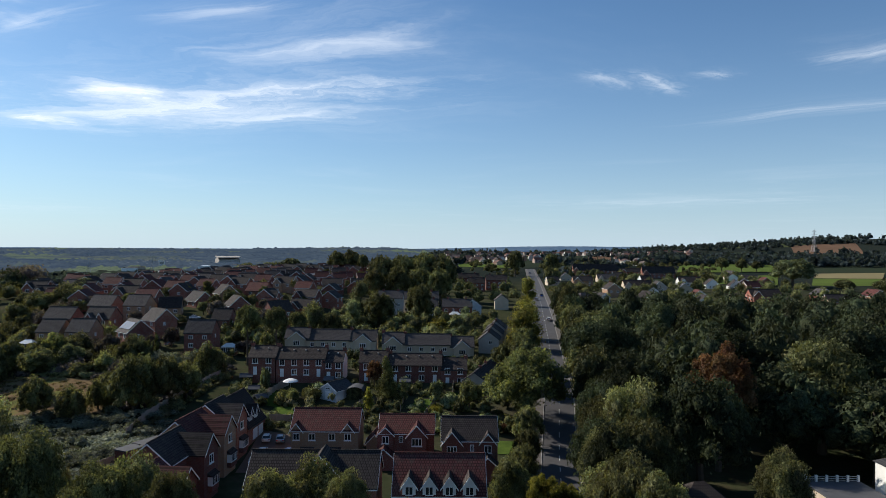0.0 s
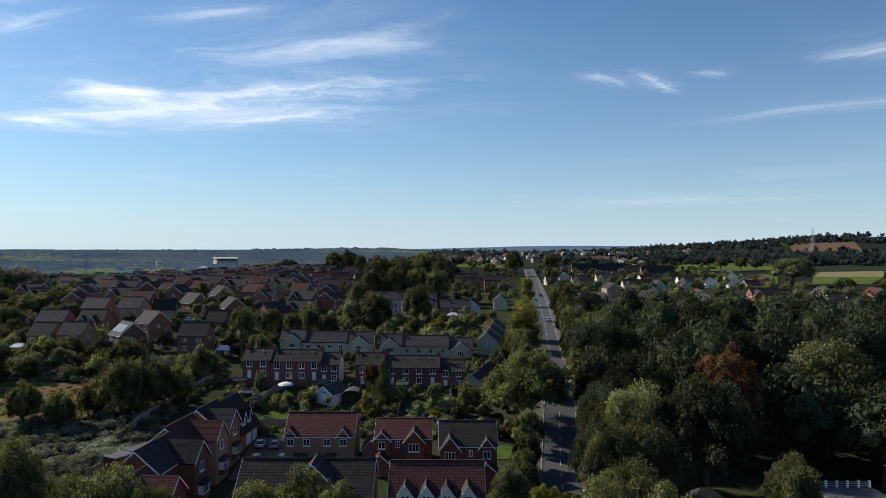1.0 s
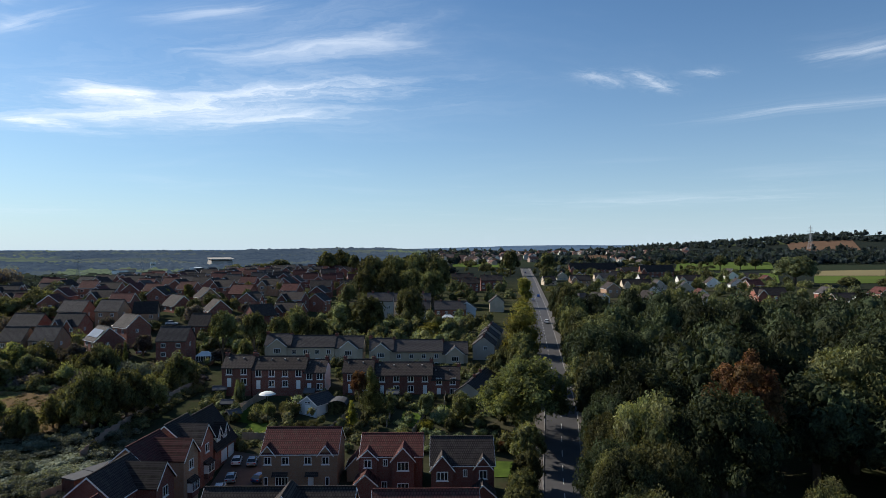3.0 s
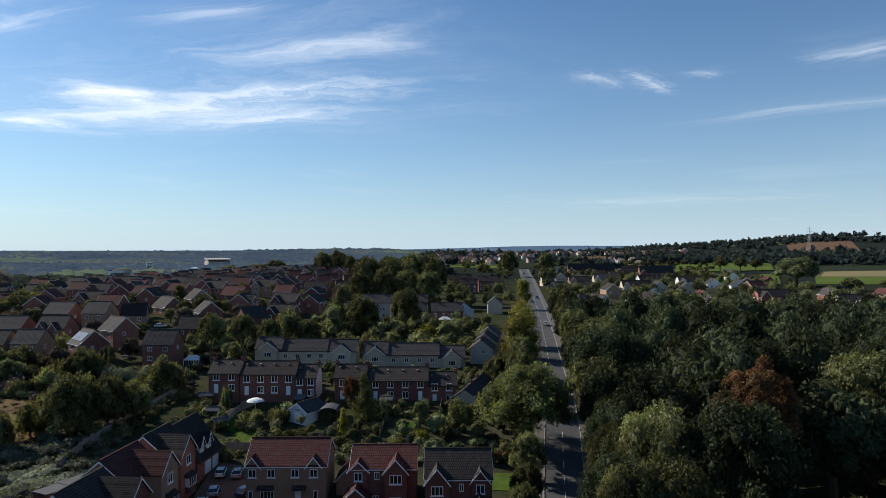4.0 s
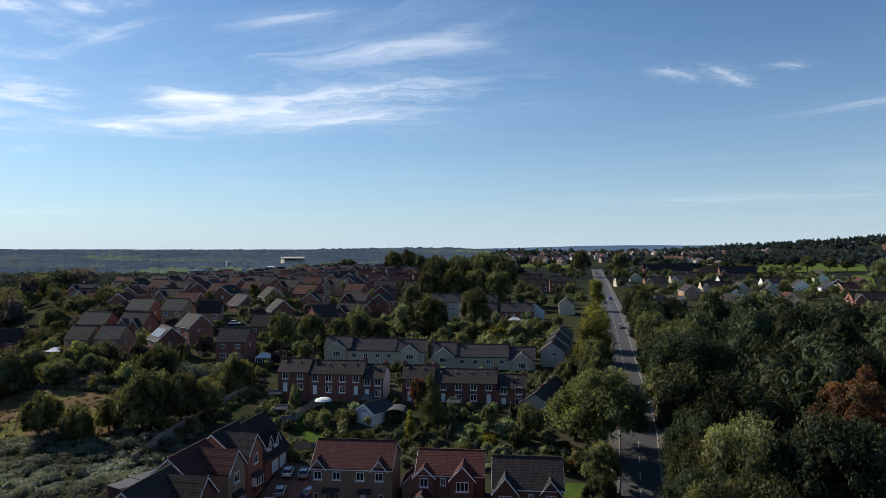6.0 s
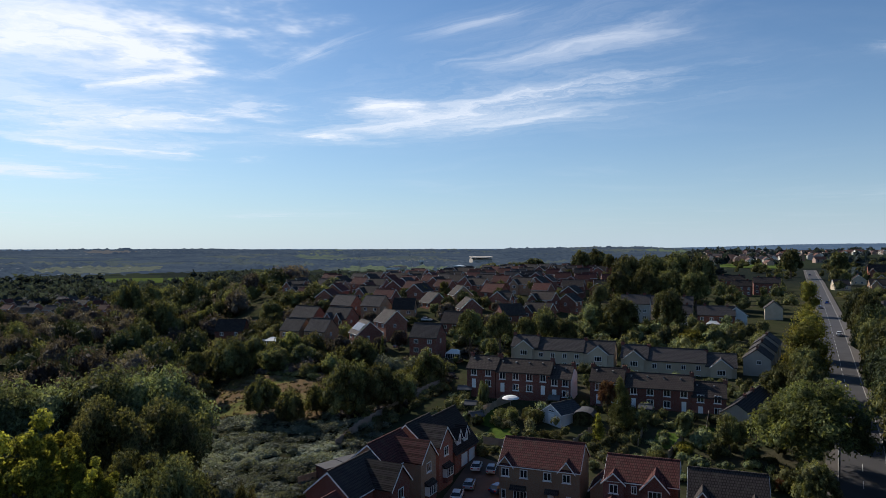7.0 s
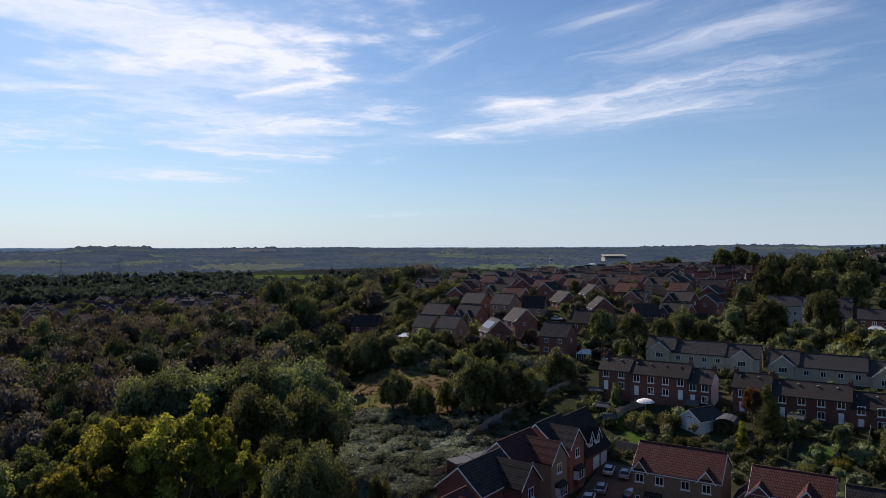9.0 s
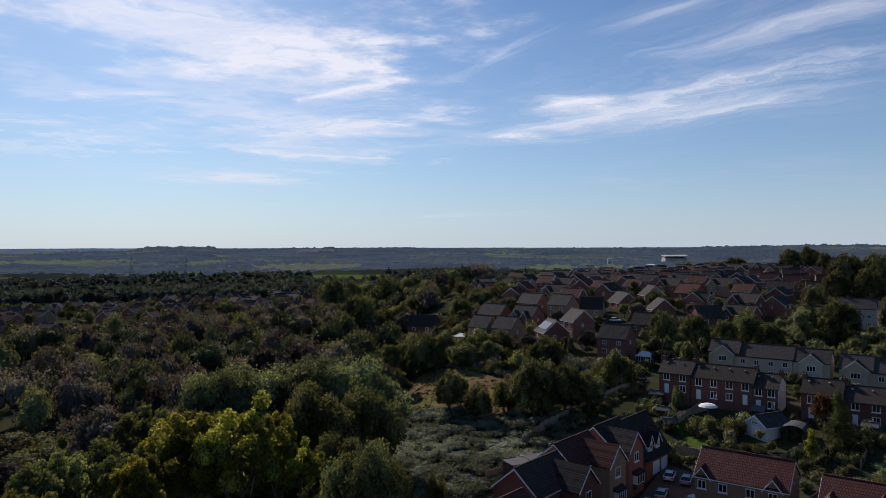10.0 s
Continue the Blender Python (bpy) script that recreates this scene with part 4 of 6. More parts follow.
NOTES = {
    ("round", "oak"): ("broad tree with a dark green crown", "tree"), ("round", "hedge"): ("bushy green garden tree", "tree"), ("round", "wood"): ("broad dark green tree of the roadside wood", "tree"),
    ("round", "willow"): ("pale green tree with a soft rounded crown", "tree"), ("round", "lime"): ("tree with yellow-green sunlit leaves", "tree"),
    ("airy", "lime"): ("tree with open boughs of yellow-green sunlit leaves", "tree"), ("airy", "sunny"): ("tree with open boughs of fresh green leaves", "tree"), ("airy", "copper"): ("broad tree with rusty brown leaves in the wood", "tree"),
    ("round", "copper"): ("small tree with coppery brown leaves", "tree"), ("column", "oak"): ("tall narrow dark green tree", "tree"),
    ("column", "willow"): ("tall narrow pale green tree", "tree"), ("round", "sunny"): ("tree with fresh green sunlit leaves", "tree"), ("column", "golden"): ("tall roadside tree with yellowing leaves", "tree"),
    ("spire", "conifer"): ("pointed dark green garden conifer", "conifer"), ("spire", "lime"): ("small golden garden conifer", "conifer"),
    ("spire", "hedge"): ("slim green garden conifer", "conifer"), ("low", "hedge"): ("dense rounded green garden shrub", "shrub"),
    ("round", "slope"): ("dense olive-green tree of the wooded slope", "tree"),
    ("low", "willow"): ("pale green spreading shrub on rough ground", "shrub"), ("low", "copper"): ("small orange-brown garden shrub", "shrub"),
    ("low", "lime"): ("small yellow-green garden shrub", "shrub"), ("low", "bramble"): ("low grey-green bramble thicket", "shrub"),
}


def plant(x, y, tall, wide, kind, mat, fine, foot=0.08, group=""):
    label, category = NOTES[kind, mat]
    return tree(x, y, tall, wide, kind, mat, fine, label, "shrub" if kind == "low" else "tree", category, group, foot if kind != "low" else 0.0)


# avenue by the road
tree(5.2, 152, 15.0, 18.5, "round", "sunny", "near", "large round lime tree with pale green leaves beside the road", foot=0.04)
for x, y, t, w in ((5.6, 198, 16.5, 11.5), (7.2, 222, 15.5, 11), (8.2, 240, 14.5, 9.5), (12.2, 335, 16, 8)):
    plant(x, y, t, w, "column", "golden", "mid", group="roadside trees")

for x, y, t, w, m in ((4.6, 129, 7, 6, "oak"), (5.2, 139, 8, 7, "hedge"), (3.6, 119, 7, 6, "oak"), (3.0, 109, 8, 6.5, "oak"), (1.0, 100, 9, 7, "hedge"), (6.0, 170, 9, 8, "oak"), (5.5, 182, 11, 8, "hedge"), (5.8, 193, 12, 9, "oak"),
                      (1.5, 172, 7, 6, "hedge"), (0.5, 190, 8, 7, "oak")):
    plant(x, y, t, w, "round", m, "mid", 0.03, "verge trees")

# trees and shrubs of the gardens, the knoll and the estate
plant(-73.2, 191.7, 17.5, 7.7, "round", "oak", "mid")
plant(-65.0, 192.4, 17.1, 7.0, "round", "oak", "mid")
plant(-65.8, 232.4, 12.4, 9.7, "round", "hedge", "mid")
plant(-58.2, 229.0, 10.2, 8.0, "round", "oak", "mid")
plant(-68.2, 222.2, 11.2, 6.8, "round", "oak", "mid")
plant(-56.9, 269.3, 19.7, 9.9, "column", "oak", "mid")
plant(-57.1, 257.2, 12.0, 7.0, "column", "willow", "mid")
plant(-47.1, 258.1, 13.6, 12.8, "round", "oak", "mid")
plant(-31.6, 255.3, 16.0, 11.3, "round", "oak", "mid")
plant(-23.1, 245.0, 5.9, 8.9, "round", "lime", "mid")
plant(-64.4, 357.0, 23.5, 17.3, "round", "oak", "mid")
plant(-54.4, 367.8, 24.1, 19.0, "round", "oak", "mid")
plant(-42.0, 363.8, 24.8, 18.7, "round", "oak", "mid")
plant(-31.4, 359.7, 23.4, 15.6, "round", "oak", "mid")
plant(-52.6, 337.9, 17.1, 14.7, "round", "oak", "mid")
plant(-42.4, 343.7, 17.4, 16.6, "round", "oak", "mid")
plant(-31.5, 339.6, 17.0, 14.7, "round", "oak", "mid")
plant(-64.0, 336.9, 17.1, 12.0, "round", "hedge", "mid")
plant(-128.9, 522.2, 18.2, 16.3, "round", "oak", "far")
plant(-119.2, 533.1, 18.0, 16.6, "round", "oak", "far")
plant(-104.3, 504.2, 16.8, 9.9, "round", "oak", "far")
plant(-214.2, 555.4, 12.0, 18.4, "round", "hedge", "far")
plant(-196.8, 536.7, 8.5, 15.1, "round", "hedge", "far")
plant(-190.3, 557.3, 10.5, 20.3, "round", "willow", "far")
plant(-176.5, 558.4, 12.7, 20.3, "round", "willow", "far")
plant(-180.3, 598.3, 10.8, 16.8, "round", "willow", "far")
plant(-27.4, 161.3, 11.0, 6.0, "spire", "conifer", "near")
plant(-30.8, 156.1, 5.6, 3.2, "spire", "lime", "mid")
plant(-31.9, 169.0, 7.0, 4.7, "round", "copper", "mid")
plant(-23.5, 161.7, 5.2, 2.8, "spire", "hedge", "mid")
plant(-15.7, 159.3, 5.7, 3.4, "round", "willow", "mid")
plant(-7.6, 157.0, 6.7, 5.8, "round", "hedge", "mid")
plant(0.5, 146.6, 1.9, 2.4, "low", "copper", "mid")
plant(3.3, 145.8, 2.0, 2.4, "low", "copper", "mid")
plant(-59.5, 167.7, 5.3, 2.9, "low", "willow", "mid")
plant(-50.9, 160.4, 3.0, 5.5, "low", "hedge", "mid")
plant(-45.6, 160.9, 3.2, 5.0, "low", "hedge", "mid")
plant(-39.6, 154.3, 2.1, 4.8, "low", "hedge", "mid")
plant(-63.7, 166.4, 1.4, 3.4, "low", "hedge", "mid")
plant(-190.7, 296.4, 8.8, 10.9, "round", "willow", "mid")
plant(-190.3, 286.4, 6.1, 9.6, "round", "willow", "mid")
plant(-138.4, 290.7, 6.5, 7.6, "round", "lime", "mid")
plant(-102.4, 195.3, 8.3, 2.5, "spire", "conifer", "mid")
plant(-103.9, 187.2, 8.2, 7.9, "low", "hedge", "mid")
plant(205.2, 509.6, 19.8, 31.6, "round", "willow", "mid")
for x, y, t, w in ((222, 470, 8, 14), (238, 452, 9, 15), (252, 470, 8, 13), (266, 448, 9, 16), (282, 462, 8.5, 14), (296, 444, 9, 15), (312, 458, 9, 16), (330, 450, 9, 15)):
    plant(x, y, t, w, "round", "oak", "far", 0.03, "field trees")
plant(224.6, 731.9, 15.1, 15.0, "round", "oak", "far")
plant(244.8, 733.6, 13.2, 12.7, "round", "oak", "far")
plant(260.3, 734.8, 11.3, 12.7, "round", "oak", "far")
plant(10.7, 634.0, 23.0, 18.4, "round", "oak", "far")
plant(42.3, 616.6, 20.7, 16.8, "round", "oak", "far")
plant(34.7, 435.4, 4.4, 13.8, "low", "hedge", "mid")
plant(44.4, 446.2, 5.5, 17.7, "low", "hedge", "mid")
plant(69.2, 438.2, 4.3, 13.8, "round", "oak", "mid")
plant(40.3, 556.2, 12.3, 13.3, "low", "hedge", "far")
plant(-0.8, 221.7, 2.0, 5.2, "low", "hedge", "mid")
plant(-14.8, 154.4, 2.5, 3.6, "low", "lime", "mid")
plant(-18.7, 148.0, 3.4, 4.5, "low", "hedge", "mid")

MEADOW = ((-127, 149), (-92, 150), (-100, 170), (-140, 175))


def on_meadow(x, y, rim=0.0):
    """Whether a place lies on the open meadow of the rough ground."""
    pts = [Vector(p) for p in MEADOW]
    mid = sum(pts, Vector((0, 0))) / 4
    sides = [(pts[(k + 1) % 4] - pts[k], Vector((x, y)) - pts[k], mid - pts[k]) for k in range(4)]
    return all(a.x * b.y - a.y * b.x > -rim * a.length if a.x * c.y - a.y * c.x > 0 else a.x * b.y - a.y * b.x < rim * a.length for a, b, c in sides)


# scrub, willows and tall trees of the slope
plant(-108.5, 94.5, 21.0, 21.1, "round", "willow", "near")
plant(-102.9, 101.8, 21.3, 21.7, "round", "willow", "near")
plant(-95.7, 108.9, 20.9, 20.5, "round", "willow", "near")
plant(-108.3, 87.4, 21.4, 15.7, "round", "willow", "near")
plant(-81.6, 69.1, 23.4, 16.5, "airy", "lime", "near")
plant(-74.4, 71.5, 24.9, 15.0, "airy", "lime", "near")
plant(-74.4, 76.3, 22.4, 7.4, "airy", "lime", "near")
plant(-76.7, 60.4, 20.2, 10.1, "airy", "lime", "near")
plant(-69.0, 82.2, 18.0, 9.9, "round", "oak", "near")
plant(-68.5, 87.3, 15.9, 10.4, "round", "hedge", "near")
plant(-68.1, 75.6, 19.7, 7.1, "airy", "lime", "near")
plant(-107.1, 73.9, 18.5, 15.3, "airy", "sunny", "near")
plant(-64.6, 87.5, 12.5, 7.9, "round", "hedge", "near")
plant(-87.1, 93.0, 20.3, 14.7, "round", "hedge", "near")
plant(-85.2, 102.6, 18.6, 12.9, "round", "hedge", "near")
plant(-67.9, 99.7, 8.0, 3.3, "low", "hedge", "near")
# bushes and young trees of the rough ground and the hollow
HOLLOW = [(-85.0, 151.9, 12.6, 11.4, "oak"), (-79.1, 154.6, 11.7, 8.7, "oak"), (-75.8, 159.1, 8.7, 6.9, "hedge"), (-78.1, 177.6, 8.4, 9.0, "hedge"), (-104.3, 186.6, 8.4, 9.1, "oak"), (-105.8, 146.7, 9.1, 7.2, "hedge"), 
          (-96.8, 146.2, 7.2, 6.6, "hedge"), (-112.5, 156.9, 5.4, 6.9, "sunny"), (-93.8, 152.0, 6.5, 5.5, "hedge"), (-129.1, 187.6, 9.6, 9.9, "sunny"), (-124.7, 191.0, 8.0, 9.3, "hedge"), (-132.6, 184.7, 7.5, 7.3, "hedge"), 
          (-139.5, 183.2, 8.7, 9.5, "hedge"), (-138.7, 173.9, 11.5, 11.2, "oak"), (-147.7, 175.4, 9.8, 9.5, "hedge"), (-297.9, 312.5, 20.2, 21.7, "oak"), (-300.6, 302.0, 14.7, 15.3, "oak"), (-228.6, 227.6, 21.2, 19.1, "oak"), 
          (-209.4, 201.8, 15.8, 14.4, "oak"), (-201.1, 200.6, 10.3, 10.0, "hedge"), (-178.2, 198.4, 7.7, 9.9, "willow"), (-345.3, 309.5, 21.9, 17.9, "oak"), (-373.2, 350.0, 19.1, 18.5, "oak"), (-432.8, 418.0, 16.5, 19.0, "hedge"), 
          (-222.8, 237.3, 11.9, 13.8, "oak"), (-220.1, 245.0, 12.8, 10.9, "sunny"), (-378.6, 417.7, 16.8, 20.4, "hedge"), (-228.1, 271.7, 10.7, 11.7, "hedge"), (-223.0, 259.0, 10.0, 11.3, "oak"), (-174.5, 262.0, 9.8, 13.2, "hedge"), 
          (-177.0, 236.5, 8.5, 9.6, "oak"), (-182.2, 254.8, 7.5, 11.7, "hedge")]
for x, y, t, w, mat in HOLLOW:
    plant(x, y, t * (0.86 if mat == "sunny" else 1.0), w * 1.08, "round", mat, "mid", -0.3, "hollow trees")
plant(-119.3, 180.7, 7.0, 8.1, "round", "willow", "mid")
plant(-126.1, 176.3, 6.8, 9.7, "round", "hedge", "mid")
plant(-139.2, 160.5, 13.8, 6.3, "round", "oak", "mid")
plant(-103.9, 183.7, 8.4, 8.8, "round", "hedge", "mid")
plant(-97.6, 166.3, 4.5, 8.5, "low", "hedge", "mid")
plant(-89.4, 171.7, 4.4, 8.5, "round", "oak", "mid")
plant(-90.8, 163.6, 4.5, 8.2, "low", "hedge", "mid")
plant(-84.9, 178.3, 4.1, 7.2, "low", "hedge", "mid")
plant(-80.2, 184.9, 4.1, 8.8, "low", "hedge", "mid")
plant(-81.7, 169.6, 4.4, 8.2, "round", "hedge", "mid")
plant(-93.1, 154.9, 3.8, 6.6, "low", "hedge", "mid")
plant(-93.6, 184.5, 5.2, 9.1, "low", "bramble", "mid")
plant(-85.9, 189.6, 5.0, 9.1, "low", "bramble", "mid")

plant(-87.0, 53.5, 19.5, 13.0, "airy", "sunny", "near")
plant(-77.0, 48.5, 19.0, 9.0, "airy", "lime", "near")
plant(-86.5, 64.0, 18.5, 10.0, "airy", "sunny", "near")
plant(-98.0, 62.0, 18.0, 13.0, "airy", "sunny", "near")
plant(-72.5, 53.0, 17.5, 8.5, "airy", "lime", "near")

# tree tops along the near gardens
plant(-53.0, 71.6, 20.8, 10.4, "round", "oak", "near")
plant(-35.7, 63.1, 21.0, 7.4, "round", "hedge", "near")
plant(-38.0, 60.9, 20.6, 6.3, "round", "oak", "near")
plant(-30.0, 59.6, 21.0, 5.4, "round", "oak", "near")
plant(-22.2, 64.3, 19.9, 6.4, "round", "hedge", "near")
plant(-18.4, 66.7, 20.0, 7.5, "round", "hedge", "near")
plant(-15.1, 64.9, 19.8, 4.9, "round", "hedge", "near")
plant(-8.9, 63.5, 18.0, 4.2, "airy", "lime", "near")
plant(-2.6, 64.0, 18.0, 3.4, "airy", "lime", "near")
plant(1.1, 84.5, 15.3, 5.8, "round", "hedge", "near")
plant(4.1, 70.7, 18.7, 6.0, "airy", "lime", "near")
plant(6.4, 70.9, 17.8, 4.3, "airy", "lime", "near")
plant(11.0, 71.3, 17.8, 6.9, "round", "hedge", "near")
plant(15.7, 67.7, 19.3, 7.4, "round", "hedge", "near")
plant(37.4, 95.7, 13.6, 7.9, "round", "hedge", "near")
plant(14.5, 81.6, 16.9, 8.9, "round", "hedge", "near")


def scatter(seed, count, spot, gap):
    """Places that keep a distance from one another; spot(rng) gives a place or None."""
    rng = random.Random(seed)
    out = []
    for _ in range(count * 60):
        if len(out) >= count:
            break
        p = spot(rng)
        if p and all((p[0] - a) ** 2 + (p[1] - b) ** 2 > gap * gap for a, b in out):
            out.append(p)
    return out


# wood on the far side of the road
BIG = [(39.5, 130.0, 23.0, 15.0, "copper"), (62.5, 141.0, 21.5, 21.0, "oak"), (33.0, 118.0, 18.5, 17.5, "wood"), (23.0, 122.0, 17.0, 13.0, "hedge"), (20.5, 104.0, 15.5, 12.5, "oak"),
       (88.0, 136.0, 20.5, 19.0, "oak"), (27.0, 141.0, 17.5, 18.0, "wood"), (24.5, 171.0, 17.0, 19.0, "wood"), (50.0, 160.0, 17.5, 20.0, "wood"), (78.0, 160.0, 19.5, 20.0, "wood"),
       (26.5, 199.0, 15.5, 18.0, "oak")]


def in_wood(rng):
    y = 88 + 215 * rng.random()
    x = road_x(y) + 16 + rng.random() * (70 + 0.62 * y)
    if y < 116 and 20 < x < 80 or y < 128 and 38 < x < 64 or any((x - a) ** 2 + (y - b) ** 2 < (0.36 * w + 5) ** 2 for a, b, t, w, m in BIG):
        return None
    return x, y


woods = random.Random(11)
for k in range(25):
    y = 92 + 8.6 * k
    plant(road_x(y) + (6.6 if y < 200 else 7.8) + 1.6 * woods.random(), y, 11 + 4 * woods.random(), 9.5 + 3 * woods.random(), "round", woods.choice(("wood", "oak", "wood")), "near" if y < 150 else "mid", 0.02, "roadside wood")
for x, y, t, w, mat in BIG:
    plant(x, y, t, w, "airy" if mat == "copper" else "round", mat, "near", 0.05, "roadside wood")
wood = scatter(21, 240, in_wood, 11.2)
wood.sort(key=lambda p: math.hypot(p[0], p[1]))
far_wood = []
for x, y in wood:
    t = 12.0 + 10 * woods.random()
    if y > 150:
        t = min(t, 11.0 + 8.0 * woods.random() - H(x, y))
    w = 13 + 6.5 * woods.random()
    mat = "wood" if woods.random() < 0.74 else "oak" if woods.random() < 0.75 else "hedge"
    if math.hypot(x, y) > 172:
        far_wood.append((x, y, t, w))
    else:
        plant(x, y, t, w, "round", mat, "near" if math.hypot(x, y) < 128 else "mid", 0.06, "roadside wood")


# wooded slope to the west
def on_slope(rng):
    phi, r = radians(37.5 + 41 * rng.random()), 120 + 370 * rng.random() ** 0.8
    x, y = -math.sin(phi) * r, 24 + math.cos(phi) * r
    if r > np.interp(math.degrees(phi), (40, 60, 74), (490, 405, 310)):
        return None
    if r < 185 and phi < radians(50) or r < 300 and phi < radians(45.5) or r < 345 and phi < radians(42):
        return None
    return x, y


far_slope = []
for x, y in scatter(31, 430, on_slope, 9.6):
    r = math.hypot(x, y - 24)
    t = (6.5 if r < 170 else 7.5) + 7 * woods.random() ** 1.5
    w = 9 + 6 * woods.random()
    if r > 158:
        far_slope.append((x, y, t + 1, w + 1))
    else:
        plant(x, y, t, w, "round", woods.choice(("slope", "slope", "hedge", "slope", "willow")), "mid" if r < 215 else "far", 0.03, "wooded slope")


def grove(name, label, places, mats, count, leaf, lobes=6, core=0.8):
    """Many crowns too far off to be told apart, in one mesh."""
    rng = np.random.default_rng(len(places))
    kinds = []
    for k in range(6):
        cs = [(0, 0, 0.5)]
        rs = [(0.6, 0.6, 0.5)]
        for i in range(lobes):
            a = rng.random() * 6.28
            q = 0.6 * rng.random() ** 0.5
            cs.append((math.cos(a) * q, math.sin(a) * q, 0.25 + 0.5 * rng.random() * (1.15 - q)))
            k = 0.26 + 0.16 * rng.random()
            rs.append((k, k, k * 0.85))
        v, f = leaf_cards(rng, cs, rs, count, leaf, 0.0, core, 1)
        kinds.append((np.array(v), np.array(f)))
    vs, fs, o = [], [], 0
    for i, (x, y, t, w) in enumerate(places):
        v, f = kinds[i % 6]
        a = rng.random() * 6.28
        c, s = math.cos(a) * w / 2, math.sin(a) * w / 2
        p = np.stack((v[:, 0] * c - v[:, 1] * s + x, v[:, 0] * s + v[:, 1] * c + y, v[:, 2] * min(t, w * 0.8) + H(x, y) + max(0.0, t - w * 0.8) - 0.4), 1)
        vs.append(p)
        fs.append(f + o)
        o += len(v)
    ob = new(name, link_mesh(name, np.concatenate(vs).tolist(), np.concatenate(fs).tolist(), M[mats + "_mass"], True))
    tagged(ob, label, "woodland", kind="stuff")


grove("far_wood", "dark green tree tops of the roadside wood", far_wood[::2], "wood", 900, 0.066, 12)
grove("far_wood", "olive green tree tops of the roadside wood", far_wood[1::2], "wood", 900, 0.066, 12)
for k, mat in enumerate(("slope", "slope", "wood", "oak", "slope")):
    grove("slope_wood", "dense olive and green tree tops down the slope", far_slope[k::5], mat, 600, 0.07, 9, 0.7)


# brambles and scrub on the open ground
def in_scrub(rng):
    phi, r = radians(25 + 22 * rng.random()), 105 + 95 * rng.random()
    x, y = -math.sin(phi) * r, 24 + math.cos(phi) * r
    if x > -75 - 0.12 * max(0, 150 - y) * -1 and y < 190 or x > -66 or on_meadow(x, y, 1.5):
        return None
    return x, y


def bramble_patch(name, label, places, mat, tall, wide, count, core=0.8):
    grove(name, label, [(x, y, tall * (0.5 + 0.9 * woods.random()), wide * (0.7 + 0.6 * woods.random())) for x, y in places], mat, int(count * 1.3), 0.085, 6, core)


scrub = scatter(41, 620, in_scrub, 2.5)
bramble_patch("bramble", "low grey-green bramble thicket on rough ground", [p for p in scrub if p[1] < 153], "bramble", 1.7, 6.0, 300, 0.6)
bramble_patch("scrub", "mixed low green scrub on rough ground", [p for p in scrub if p[1] >= 153][::2], "hedge", 2.2, 5.2, 130)
bramble_patch("scrub", "mixed olive green scrub on rough ground", [p for p in scrub if p[1] >= 153][1::2], "slope", 2.0, 5.2, 130)


grass = random.Random(47)
tufts = [p for p in ((-142 + 52 * grass.random(), 146 + 31 * grass.random()) for _ in range(900)) if on_meadow(*p, 1.5)]
grove("meadow_grass", "tussocks of long dry brown and green grass", [(x, y, 0.4 + 0.7 * grass.random(), 1.4 + 2.4 * grass.random()) for x, y in tufts], "straw", 36, 0.16, 3, 0.7)


def in_hollow(rng):
    phi, r = 34 + 17 * rng.random(), 172 + 110 * rng.random()
    x, y = -math.sin(radians(phi)) * r, 24 + math.cos(radians(phi)) * r
    if any((x - a) ** 2 + (y - c) ** 2 < 11 ** 2 for a, c, *_ in ESTATE) or on_meadow(x, y, 2.5) or x > -100 and y > 190 or any((x - a) ** 2 + (y - c) ** 2 < (2 + 0.45 * w) ** 2 for a, c, t, w, m in HOLLOW):
        return None
    return x, y


hollow = scatter(45, 330, in_hollow, 3.9)
for k, mat in enumerate(("hedge", "oak", "slope")):
    grove("scrub", "tall mixed scrub and young trees below the estate", [(x, y, 2.5 + 4.5 * woods.random(), 5.5 + 3.5 * woods.random()) for x, y in hollow[k::3]], mat, 380, 0.09, 7, 0.72)


# shrubs and small trees of the gardens
def in_garden(rng):
    k = rng.random()
    if k < 0.42:
        return -68 + 72 * rng.random(), 143 + 29 * rng.random()
    if k < 0.68:
        return -70 + 70 * rng.random(), 186 + 20 * rng.random()
    if k < 0.9:
        return -80 + 76 * rng.random(), 222 + 66 * rng.random()
    return -100 + 30 * rng.random(), 192 + 60 * rng.random()


greens = scatter(83, 560, in_garden, 2.5)
kept = [(x, y) for x, y in greens if not any(abs(x - a) < 5 and abs(y - c) < 5 for a, c in ((-40, 164), (-36, 164), (-53, 167), (-20, 291), (-84, 206)))]
for k, (mat, text) in enumerate((("hedge", "green garden shrubs and hedges"), ("oak", "dark evergreen garden shrubs"), ("willow", "pale green garden shrubs and small trees"))):
    grove("garden_shrubs", text, [(x, y, (1.3 + 2.6 * woods.random()) * (1.7 if y > 215 else 1), 2.4 + 2.6 * woods.random() + (2.0 if y > 215 else 0)) for x, y in kept[k::3]], mat, 190, 0.09)


